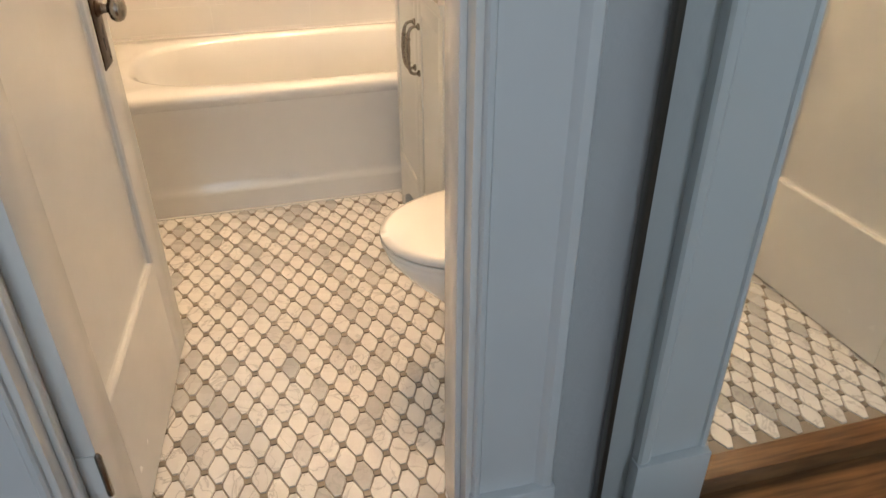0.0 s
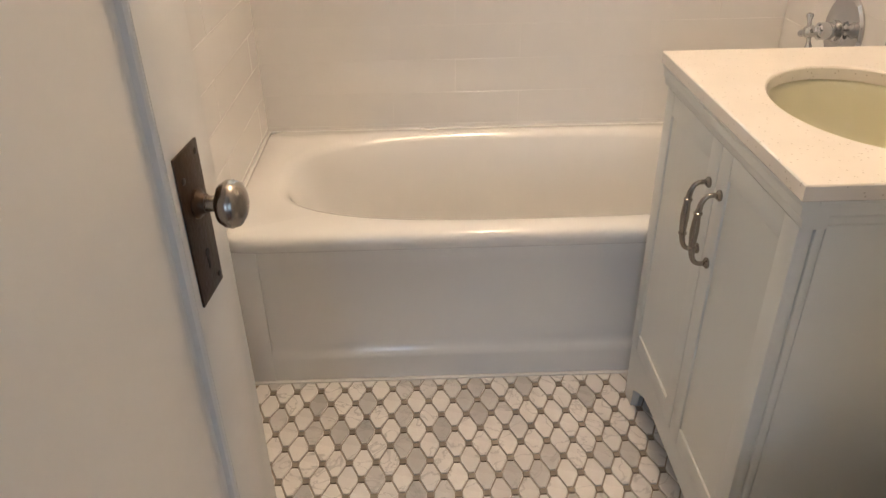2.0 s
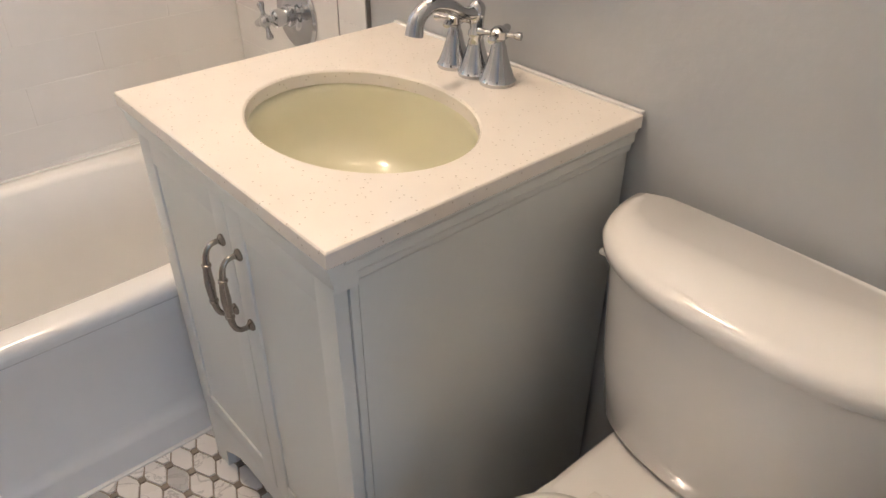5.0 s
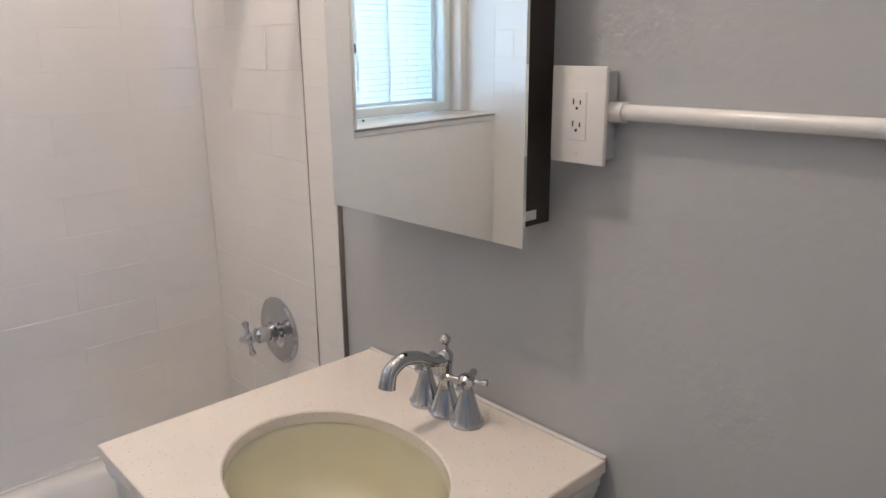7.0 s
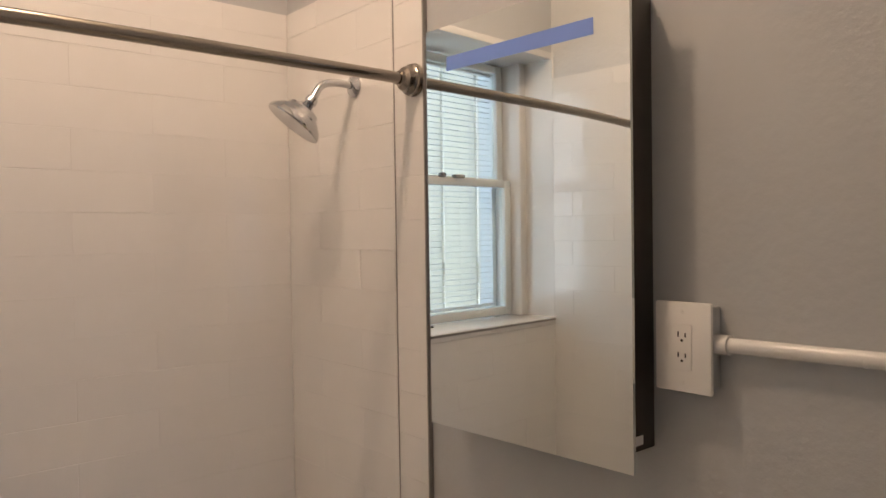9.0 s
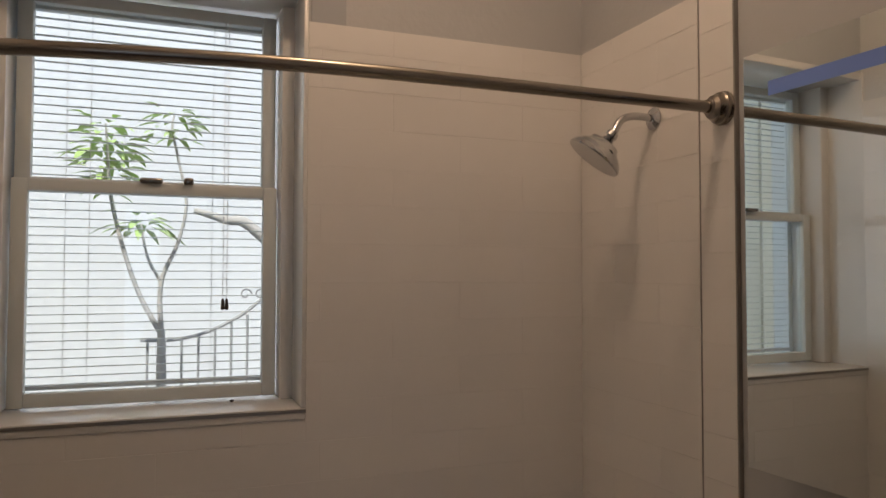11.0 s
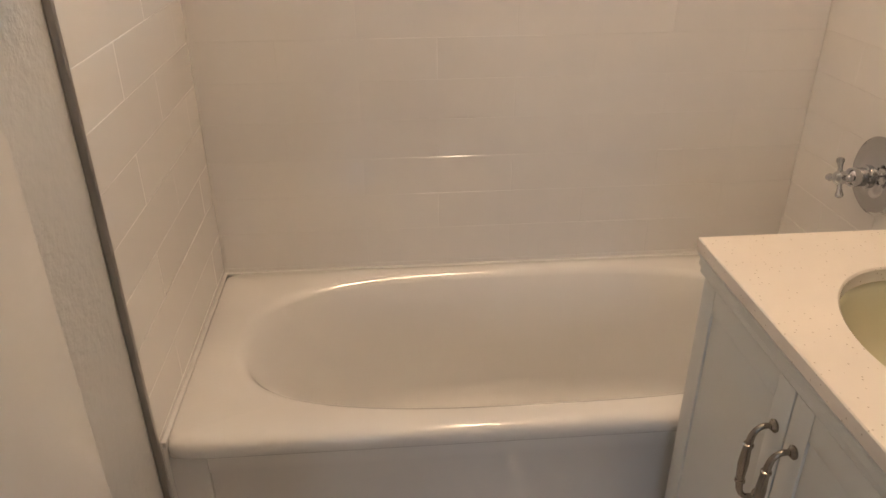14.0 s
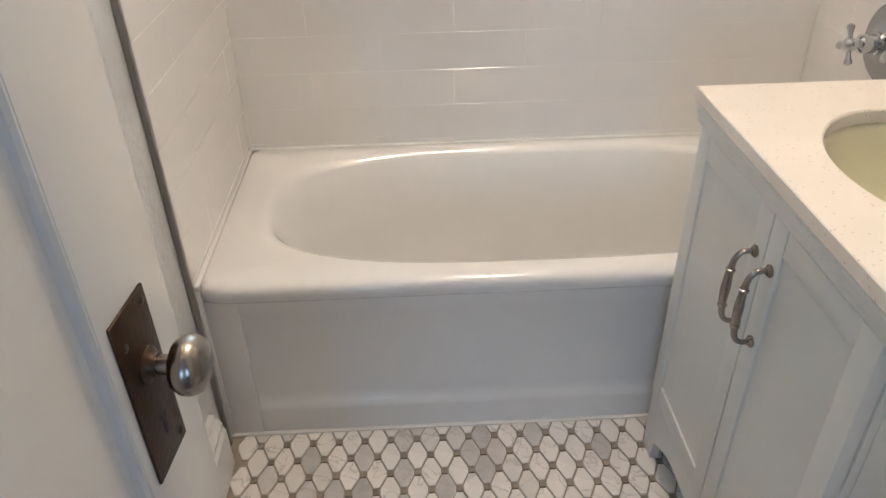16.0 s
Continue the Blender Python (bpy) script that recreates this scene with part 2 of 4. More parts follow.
def mesh_of(name, bm, mat, smooth=40):
    me = bpy.data.meshes.new(name)
    bm.normal_update()
    limit = radians(smooth)
    for f in bm.faces:
        f.smooth = True
    for e in bm.edges:
        e.smooth = len(e.link_faces) == 2 and e.calc_face_angle(0.0) < limit
    bm.to_mesh(me)
    bm.free()
    me.materials.append(mat)
    return me


def part(name, bm, mat, parent, label="", smooth=40):
    ob = new(name, mesh_of(name, bm, mat, smooth))
    ob.parent = parent
    if parent.parent is None:
        ob.matrix_parent_inverse = parent.matrix_basis.inverted()
    return tagged(ob, label) if label else ob


def thing(name, at, label, category, group="", kind=""):
    ob = new(name)
    ob.empty_display_size = 0.05
    ob.matrix_basis = pose(*at)
    return tagged(ob, label, category, group, kind)


def solid(name, bm, mat, label, category, kind="", smooth=40):
    return tagged(new(name, mesh_of(name, bm, mat, smooth)), label, category, kind=kind)


# ---- plan ----
W, YB, YD, YH = 1.52, 0.65, -1.30, -1.45      # alcove width, window wall, bathroom and hall face of the door wall
CEIL, RIM = 3.0, 0.439
OPEN_L, OPEN_R, OPEN_TOP = 0.125, 0.795, 2.03   # doorway
WIN_R, WIN_B, WIN_T = 0.716, 1.227, 2.30        # window opening (its near reveal is the wall x = 0)
TILE_TOP = 2.195

# ---- structure ----
floor = solid("floor", boxed(-0.1, W + 0.1, YD - 0.108, YB + 0.1, -0.09, -0.003), M_FGROUT, "marble mosaic bathroom floor with taupe grout", "floor", "structure")
solid("hall_floor", boxed(-1.6, 2.6, -4.7, YH, -0.14, -0.045), M_WOOD, "dark brown wooden hall floor", "floor", "structure")
solid("threshold", boxed(OPEN_L + 0.002, OPEN_R - 0.002, YH - 0.02, YD - 0.108, -0.09, 0.002, bevel=0.004), M_WOOD, "worn brown oak door saddle", "threshold", "structure")

# left wall takes the copy with window light painted in
wall_left = solid("wall_left", boxed(-0.12, -0.008, YH, YB + 0.35, -0.09, CEIL), M_PAINT_LIT, "textured grey painted plaster wall, coloured paler for window light", "wall", "structure")
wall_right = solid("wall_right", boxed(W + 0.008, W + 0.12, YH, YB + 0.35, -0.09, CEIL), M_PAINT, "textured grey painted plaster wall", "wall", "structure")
wall_back = thing("wall_back", (0.76, YB, 0), "white tiled wall with grey paint above the tiles", "wall", kind="structure")
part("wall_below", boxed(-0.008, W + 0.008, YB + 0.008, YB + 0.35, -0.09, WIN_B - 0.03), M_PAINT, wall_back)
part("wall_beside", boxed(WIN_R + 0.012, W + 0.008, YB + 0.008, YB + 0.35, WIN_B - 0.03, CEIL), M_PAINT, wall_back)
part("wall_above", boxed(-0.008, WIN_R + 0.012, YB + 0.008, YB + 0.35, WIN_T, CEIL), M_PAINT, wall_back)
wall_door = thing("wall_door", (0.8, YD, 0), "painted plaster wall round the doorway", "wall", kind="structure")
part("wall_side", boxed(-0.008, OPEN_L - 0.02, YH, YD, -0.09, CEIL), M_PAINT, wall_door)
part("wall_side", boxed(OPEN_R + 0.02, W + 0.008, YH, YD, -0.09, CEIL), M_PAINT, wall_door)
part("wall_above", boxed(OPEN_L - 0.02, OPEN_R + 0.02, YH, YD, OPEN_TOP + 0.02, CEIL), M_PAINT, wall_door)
solid("ceiling", boxed(-1.6, 2.6, -4.7, YB + 0.35, CEIL, CEIL + 0.1), M_CEIL, "plain white painted ceiling", "ceiling", "structure")
# hall round the doorway
MIRX = 1.060
solid("hall_wall_right", boxed(MIRX + 0.02, MIRX + 0.14, -4.7, YH, -0.14, CEIL), M_HALLWALL, "plain pale hall wall", "wall", "structure")
solid("hall_wall_left", boxed(-1.6, -1.48, -4.7, YH, -0.14, CEIL), M_HALLWALL, "plain pale hall wall", "wall", "structure")
solid("hall_wall_far", boxed(-1.48, MIRX + 0.02, -4.7, -4.58, -0.14, CEIL), M_HALLWALL, "plain pale hall wall", "wall", "structure")
solid("hall_wall_near", boxed(-1.48, -0.12, YH, YH + 0.12, -0.14, CEIL), M_HALLWALL, "plain pale hall wall", "wall", "structure")

# door frame and casings
frame_door = thing("door_frame", (0.5, YD, 0), "white painted door frame with moulded casing", "door frame", kind="structure")
for side, x0, x1 in (("l", OPEN_L - 0.02, OPEN_L), ("r", OPEN_R, OPEN_R + 0.02)):
    part("jamb", boxed(x0, x1, YH - 0.003, YD + 0.003, 0.0, OPEN_TOP, bevel=0.003), M_TRIM, frame_door)
part("head_jamb", boxed(OPEN_L, OPEN_R, YH - 0.003, YD + 0.003, OPEN_TOP, OPEN_TOP + 0.02), M_TRIM, frame_door)
part("door_stop", boxed(OPEN_R - 0.012, OPEN_R, YH + 0.03, YD - 0.045, 0.004, OPEN_TOP, bevel=0.003), M_TRIM, frame_door)
part("door_stop", boxed(OPEN_L, OPEN_L + 0.012, YH + 0.03, YD - 0.09, 0.004, OPEN_TOP, bevel=0.003), M_TRIM, frame_door)


def casing(x_in, x_out, face, out):
    """Moulded upright casing: inner bead, flat, outer back band. out: the way its face looks along y."""
    d = 1 if x_out > x_in else -1
    w = abs(x_out - x_in)
    prof = [(0, 0), (0, 0.012), (0.004, 0.016), (0.012, 0.016), (0.016, 0.011), (w - 0.035, 0.013), (w - 0.03, 0.02), (w - 0.022, 0.026), (w - 0.006, 0.027), (w, 0.022), (w, 0)]
    return extrude_profile([(x_in + d * u, face + out * v) for u, v in prof], "z", 0.0, OPEN_TOP + 0.1)


for x_in, x_out in ((OPEN_R + 0.012, 0.968), (OPEN_L - 0.012, 0.005)):
    part("hall_casing", casing(x_in, x_out, YH, -1), M_HALL, frame_door, "blue-grey lit hall casing", smooth=25)
    part("plinth_block", boxed(min(x_in, x_out) - 0.004, max(x_in, x_out) + 0.004, YH - 0.034, YH, -0.045, 0.11, bevel=0.004), M_HALL, frame_door)
part("room_casing", casing(OPEN_R + 0.012, OPEN_R + 0.11, YD, 1), M_TRIM, frame_door, smooth=25)
part("room_casing", casing(OPEN_L - 0.012, OPEN_L - 0.11, YD, 1), M_TRIM, frame_door, smooth=25)
solid("hall_mirror", boxed(MIRX, MIRX + 0.012, -3.0, YH - 0.05, 0.02, 2.05), M_MIRROR, "tall frameless mirror on the hall wall", "mirror")
# solid dark strip in place of the shaded gap beside the mirror
solid("mirror_gap", boxed(MIRX - 0.006, MIRX + 0.02, YH - 0.05, YH - 0.03, -0.045, 2.07, bevel=0.003), M_CAB, "dark strip standing in for the shaded gap at the hall mirror's edge", "trim", "structure")

# baseboard on the wall behind the door
bb = [(-0.008, 0.0), (0.022, 0.0), (0.022, 0.11), (0.017, 0.122), (0.017, 0.132), (0.009, 0.145), (0.006, 0.157), (-0.008, 0.157)]
solid("baseboard", extrude_profile(bb, "y", YD, -0.085), M_TRIM, "white moulded baseboard", "baseboard", "structure", smooth=20)
solid("baseboard_door_wall", boxed(OPEN_R + 0.115, W, YD, YD + 0.018, 0, 0.15, bevel=0.004), M_TRIM, "white baseboard", "baseboard", "structure")

# metal edge and dark edge lines of the tiled areas
solid("tile_edge_left", boxed(-0.008, 0.005, -0.032, -0.018, 0.0, 2.5, bevel=0.003), M_ALU, "dark grey metal tile edge", "trim", "structure")
# grey strip draws the shadow line where the right tiles end
solid("tile_edge_shade_right", boxed(W - 0.004, W + 0.008, 0.034, 0.040, 0.0, CEIL, bevel=0.002), M_ALU, "thin grey strip drawn as the shadow line at the tile edge", "trim", "structure")
solid("tile_joint_right", boxed(W + 0.001, W + 0.008, 0.147, 0.153, 0.0, CEIL), M_ALU, "grout joint beside the border tiles", "trim", "structure")
solid("paint_patch", boxed(WIN_R + 0.02, 0.825, YB + 0.002, YB + 0.0075, 2.185, 2.42), material("blue_grey_patch", (0.36, 0.38, 0.41), 0.6, vary=0.06), "blue-grey patch of paint beside the window head", "trim", "structure")

# ---- window ----
window = thing("window_1", (0.37, YB + 0.2, WIN_B), "white vinyl double-hung window in a deep tiled recess", "window", kind="structure")
part("window_sill", boxed(-0.008, WIN_R + 0.012, YB - 0.004, YB + 0.28, WIN_B - 0.03, WIN_B, bevel=0.004), M_TRIM, window, "glossy white sill")
part("sill_edge", boxed(0.0, WIN_R + 0.012, YB - 0.006, YB - 0.003, WIN_B - 0.012, WIN_B - 0.004), M_ALU, window)
part("reveal", boxed(WIN_R, WIN_R + 0.012, YB - 0.004, YB + 0.14, WIN_B, WIN_T, bevel=0.003), M_TRIM, window)
part("reveal_frame", boxed(WIN_R - 0.032, WIN_R + 0.012, YB + 0.14, YB + 0.28, WIN_B, WIN_T, bevel=0.004), M_TRIM, window)
part("reveal_frame", boxed(-0.008, 0.040, YB + 0.14, YB + 0.28, WIN_B, WIN_T, bevel=0.004), M_TRIM, window)
part("reveal", boxed(-0.008, 0.0, YB, YB + 0.14, WIN_B, WIN_T), M_TRIM, window)
part("head", boxed(-0.008, WIN_R + 0.012, YB + 0.006, YB + 0.28, WIN_T - 0.025, WIN_T + 0.002, bevel=0.003), M_TRIM, window)
part("outer_wall_plate", boxed(-0.008, 0.06, YB + 0.28, YB + 0.35, WIN_B, WIN_T), M_VINYL, window)


def sash(name, y, z0, z1):
    x0, x1, st = 0.046, 0.680, 0.036
    fr = part(name, boxed(x0, x0 + st, y - 0.017, y + 0.017, z0, z1, bevel=0.004), M_VINYL, window)
    bm = boxed(x1 - st, x1, y - 0.017, y + 0.017, z0, z1, bevel=0.004)
    box(bm, x0 + st, x1 - st, y - 0.016, y + 0.016, z0, z0 + 0.034, bevel=0.004)
    box(bm, x0 + st, x1 - st, y - 0.016, y + 0.016, z1 - 0.03, z1, bevel=0.004)
    part("sash_rails", bm, M_VINYL, fr)
    pane = part("pane", boxed(x0 + st, x1 - st, y - 0.002, y + 0.002, z0 + 0.034, z1 - 0.03), M_GLASS, fr, "clear glass")
    pane.visible_shadow = False


sash("lower_sash", YB + 0.205, WIN_B + 0.004, 1.79)
sash("upper_sash", YB + 0.245, 1.765, WIN_T - 0.03)
part("sash_lock", boxed(0.335, 0.39, YB + 0.175, YB + 0.20, 1.788, 1.802, bevel=0.005), M_NICKEL, window)
part("sash_lock", boxed(0.44, 0.465, YB + 0.175, YB + 0.20, 1.788, 1.806, bevel=0.005), M_NICKEL, window)

blind = thing("window_blind", (0.37, 0.93, 2.25), "white horizontal mini blind lowered with open slats", "blind")
part("headrail", boxed(0.062, 0.664, 0.918, 0.945, 2.235, 2.262, bevel=0.003), M_BLIND, blind)
part("bottom_rail", boxed(0.062, 0.664, 0.920, 0.943, 1.262, 1.274, bevel=0.003), M_BLIND, blind)
z = 1.294
while z < 2.23:
    prof = [(0.924, z - 0.0008), (0.928, z + 0.0004), (0.932, z + 0.0008), (0.936, z + 0.0004), (0.940, z - 0.0008), (0.940, z - 0.0001), (0.932, z + 0.0015), (0.924, z - 0.0001)]
    part("slat", extrude_profile(prof, "x", 0.064, 0.662), M_BLIND, blind)
    z += 0.0225
for x in (0.157, 0.213, 0.517):
    part("ladder_cord", tube([(x, 0.917, 1.27), (x, 0.917, 2.24)], 0.0009, 6, fine=1), M_BLIND, blind)
for x in (0.542, 0.552):
    cord = part("lift_cord", tube([(x, 0.845, 1.49), (x, 0.845, 1.9), (x, 0.845, 2.24)], 0.0011, 6, fine=1), M_BLIND, blind)
    part("tassel", lathe([(0.001, 0.03), (0.004, 0.026), (0.0055, 0.004), (0.004, 0)], pose(x, 0.845, 1.462), 10), M_CAB, cord)
solid("sill_speck", lathe([(0.003, 0), (0.006, 0.002), (0.005, 0.005), (0.001, 0.007)], pose(0.564, 0.79, WIN_B), 10), M_SLOT, "small dark bug lying on the window sill", "speck")

# ---- outside ----
solid("ground", boxed(-60, 60, YB + 0.35, 120, -0.5, -0.4), M_SOIL, "pale concrete yard outside the window", "ground", "structure")
house = thing("neighbour_house", (0.5, 3.6, -0.4), "white stucco side wall of the next house", "house")
part("wall", boxed(-5, 6, 3.6, 4.0, -0.4, 5.5), M_STUCCO, house)
part("roof", boxed(-5.2, 6.2, 3.45, 6.5, 5.5, 5.7, bevel=0.02), M_STUCCO, house)
plant = thing("shrub", (0.34, 2.2, -0.4), "young tree with thin grey stems and light green leaves", "tree")
part("trunk", tube([(0.40, 2.2, -0.4), (0.395, 2.2, 0.5), (0.392, 2.2, 1.09), (0.389, 2.2, 1.316)], [0.03, 0.026, 0.022, 0.015]), M_BARK, plant)
part("stem", tube([(0.389, 2.2, 1.30), (0.386, 2.2, 1.522), (0.452, 2.2, 1.694), (0.484, 2.2, 1.867), (0.45, 2.2, 2.05), (0.422, 2.18, 2.18), (0.43, 2.18, 2.25)], [0.012, 0.010, 0.008, 0.007, 0.006, 0.005, 0.004]), M_BARK, plant)
part("stem", tube([(0.389, 2.2, 1.30), (0.30, 2.21, 1.47), (0.227, 2.2, 1.69), (0.18, 2.2, 1.904), (0.166, 2.2, 2.09), (0.16, 2.18, 2.19)], [0.012, 0.010, 0.009, 0.008, 0.006, 0.004]), M_BARK, plant)
part("stem", tube([(0.386, 2.2, 1.522), (0.33, 2.19, 1.63), (0.303, 2.19, 1.77)], [0.008, 0.006, 0.004]), M_BARK, plant)
rng = random.Random(7)


def leaf(bm, base, way, length, width):
    """A pointed, folded leaf blade."""
    way = way.normalized()
    side = way.cross(Vector((0, 0, 1))).normalized()
    up = side.cross(way)
    spine = [base + way * length * t - Vector((0, 0, 1)) * length * 0.25 * t * t for t in (0, 0.3, 0.65, 1)]
    wide = (0.08, 1.0, 0.75, 0.02)
    rows = [(bm.verts.new(p + side * width * k * 0.5 + up * width * k * 0.15), bm.verts.new(p), bm.verts.new(p - side * width * k * 0.5 + up * width * k * 0.15)) for p, k in zip(spine, wide)]
    for a, b in zip(rows, rows[1:]):
        bm.faces.new((a[0], a[1], b[1], b[0])), bm.faces.new((a[1], a[2], b[2], b[1]))


def crown(spots):
    bm = bmesh.new()
    for at, spread, count in spots:
        for _ in range(int(count * 1.6)):
            a = rng.uniform(0, 2 * math.pi)
            way = Vector((math.cos(a), math.sin(a), rng.uniform(-0.35, 0.35)))
            base = Vector(at) + way * spread * rng.uniform(0.15, 0.75) + Vector((0, 0, rng.uniform(-0.03, 0.03)))
            leaf(bm, base, way, spread * rng.uniform(0.5, 0.85), spread * rng.uniform(0.2, 0.32))
    return bm


part("crown", crown([((0.16, 2.2, 2.18), 0.13, 12), ((0.17, 2.2, 2.09), 0.17, 18), ((0.17, 2.2, 2.00), 0.16, 15), ((0.18, 2.2, 1.92), 0.10, 8),
                     ((0.43, 2.18, 2.23), 0.13, 12), ((0.36, 2.2, 2.19), 0.09, 7), ((0.44, 2.2, 2.16), 0.10, 6), ((0.30, 2.19, 1.775), 0.14, 16)]), M_LEAF, plant, "light green pointed leaves")
bough = solid("bare_branch", tube([(0.52, 2.3, 1.845), (0.66, 2.3, 1.805), (0.81, 2.3, 1.743), (1.3, 2.35, 1.2), (1.5, 2.4, 0.2), (1.52, 2.4, -0.4)], [0.012, 0.02, 0.026, 0.04, 0.06, 0.07]), M_BARK, "bare grey tree branch", "branch")
fence = thing("iron_fence", (0.6, 2.5, -0.4), "light iron yard fence with a swept top rail", "fence")
for i in range(9):
    x = 0.33 + i * 0.075
    top = 1.24 + 0.15 * ((x - 0.33) / 0.5) ** 2
    part("bar", tube([(x, 2.5, -0.4), (x, 2.5, top)], 0.006, 6, fine=1), M_IRON, fence)
part("top_rail", tube([(0.30, 2.5, 1.25), (0.45, 2.5, 1.25), (0.6, 2.5, 1.285), (0.75, 2.5, 1.36), (0.85, 2.5, 1.44)], 0.008, 8), M_IRON, fence)
for x in (0.77, 0.84):
    part("scroll", tube([(x + 0.03 * math.cos(a) * (1 - a / 9), 2.5, 1.46 + 0.03 * math.sin(a) * (1 - a / 9)) for a in [k * 0.7 for k in range(10)]], 0.004, 6, fine=2), M_IRON, fence)

boards = thing("board_fence", (-0.85, 2.4, -0.4), "cream painted vertical board fence along the yard", "fence")
for k in range(17):
    y = 1.12 + k * 0.145
    part("board", boxed(-0.872 + 0.012 * (k % 2), -0.85 + 0.012 * (k % 2), y, y + 0.135, -0.4, 2.75, bevel=0.003), M_CREAM, boards)
for zz in (0.1, 1.3, 2.5):
    part("rail", boxed(-0.91, -0.8725, 1.12, 3.58, zz, zz + 0.09, bevel=0.003), M_CREAM, boards)

# ---- bathtub ----
tub = thing("bathtub", (0.76, 0.32, 0), "white enamelled alcove bathtub with panelled apron", "bathtub")
N = 256


def rect_ring(x0, x1, y0, y1, z, r):
    """A rounded rectangle, its points at even angles from the middle."""
    out = []
    for i in range(N):
        a = 2 * math.pi * (i + 0.5) / N
        c, s = math.cos(a), math.sin(a)
        hx, hy = (x1 - x0) / 2, (y1 - y0) / 2
        k = 2 / max(0.05, r)
        d = (abs(c / hx) ** k + abs(s / hy) ** k) ** (-1 / k)
        out.append(Vector(((x0 + x1) / 2 + d * c, (y0 + y1) / 2 + d * s, z)))
    return out


def pill_ring(x0, x1, y0, y1, z, power):
    """Basin outline: squarish oval, at even angles like rect_ring."""
    out = []
    for i in range(N):
        a = 2 * math.pi * (i + 0.5) / N
        c, s = math.cos(a), math.sin(a)
        hx, hy = (x1 - x0) / 2, (y1 - y0) / 2
        d = (abs(c / hx) ** power + abs(s / hy) ** power) ** (-1 / power)
        out.append(Vector(((x0 + x1) / 2 + d * c, (y0 + y1) / 2 + d * s, z)))
    return out


rim = [rect_ring(0.006, W - 0.004, 0.004, YB - 0.002, RIM - 0.052, 0.03), rect_ring(0.004, W - 0.003, -0.012, YB - 0.002, RIM - 0.036, 0.03), rect_ring(0.004, W - 0.003, -0.012, YB - 0.002, RIM - 0.014, 0.03),
       rect_ring(0.006, W - 0.005, -0.004, YB - 0.003, RIM - 0.005, 0.03), rect_ring(0.014, W - 0.01, 0.010, YB - 0.01, RIM, 0.04), pill_ring(0.085, 1.405, 0.044, 0.612, RIM, 3.0), pill_ring(0.10, 1.395, 0.054, 0.602, RIM - 0.004, 2.95),
       pill_ring(0.114, 1.385, 0.064, 0.592, RIM - 0.018, 2.9), pill_ring(0.15, 1.37, 0.078, 0.578, RIM - 0.09, 2.9), pill_ring(0.22, 1.345, 0.095, 0.562, RIM - 0.22, 2.9), pill_ring(0.27, 1.325, 0.11, 0.548, RIM - 0.32, 3.0),
       pill_ring(0.34, 1.28, 0.15, 0.51, RIM - 0.365, 2.8), pill_ring(0.55, 1.1, 0.25, 0.40, RIM - 0.375, 2.4)]
part("basin", loft(rim, False, True), M_TUB, tub, smooth=70)
prof = [(0.004, RIM - 0.045), (0.004, RIM - 0.085), (0.013, RIM - 0.098), (0.015, 0.120), (0.013, 0.108), (0.006, 0.094), (0.000, 0.084), (0.000, 0.072), (0.004, 0.004), (0.05, 0.004), (0.05, RIM - 0.045)]
part("apron", extrude_profile(prof, "x", 0.075, W - 0.07), M_TUB, tub, smooth=50)
part("apron_end", boxed(0.006, 0.0755, 0.002, 0.05, 0.004, RIM - 0.045, bevel=0.002), M_TUB, tub)
part("apron_end", boxed(W - 0.0705, W - 0.006, 0.002, 0.05, 0.004, RIM - 0.045, bevel=0.002), M_TUB, tub)
part("drain", lathe([(0.03, 0), (0.03, 0.004), (0.02, 0.006), (0.004, 0.004)], pose(1.2, 0.33, RIM - 0.372), 20), M_CHROME, tub)
solid("caulk_bead", boxed(0.0, W, -0.006, 0.006, -0.002, 0.005, bevel=0.002), M_TRIM, "white caulk line along the tub foot", "trim", "structure")

for b in ((-0.002, 0.009, -0.004, YB, RIM - 0.006, RIM + 0.002), (0.0, W, YB - 0.009, YB + 0.002, RIM - 0.006, RIM + 0.002), (W - 0.009, W + 0.002, -0.004, YB, RIM - 0.006, RIM + 0.002)):
    part("caulk", boxed(*b, bevel=0.002), M_TRIM, tub)
part("side_flange", boxed(-0.002, 0.007, -0.002, 0.05, 0.0, RIM - 0.01, bevel=0.001), M_TRIM, tub)

# ---- towel bar ----
towel = thing("towel_bar", (0.0, -0.37, 1.371), "polished chrome towel bar on the painted wall", "towel bar")
part("bar", tube([(0.06, -0.145, 1.371), (0.06, -0.60, 1.371)], 0.0095, 16, fine=1), M_CHROME, towel)
for y, d in ((-0.155, 1), (-0.59, -1)):
    post = part("post", lathe([(0.024, 0), (0.024, 0.006), (0.015, 0.012), (0.011, 0.03), (0.012, 0.06)], pose(-0.008, y, 1.371, 0, 90, 0), 20), M_CHROME, towel)
    part("finial", lathe([(0.012, -0.012), (0.014, -0.006), (0.0155, 0.004), (0.0145, 0.014), (0.010, 0.021), (0.003, 0.024)], pose(0.06, y, 1.371, -90 * d, 0, 0), 20), M_CHROME, post)

# ---- shower fittings ----
rod = thing("shower_rod", (0.76, 0.071, 1.915), "brushed nickel shower curtain rod across the tub", "shower rod")
part("bar", tube([(0.004, 0.071, 1.887), (0.62, 0.071, 1.915), (W - 0.004, 0.071, 1.915)], 0.0127, 20), M_NICKEL, rod)
fl = [(0.036, 0), (0.037, 0.006), (0.034, 0.010), (0.034, 0.016), (0.029, 0.020), (0.026, 0.032), (0.017, 0.038), (0.016, 0.046), (0.0128, 0.046)]
part("flange", lathe(fl, pose(W, 0.071, 1.915, 0, -90, 0)), M_NICKEL, rod)
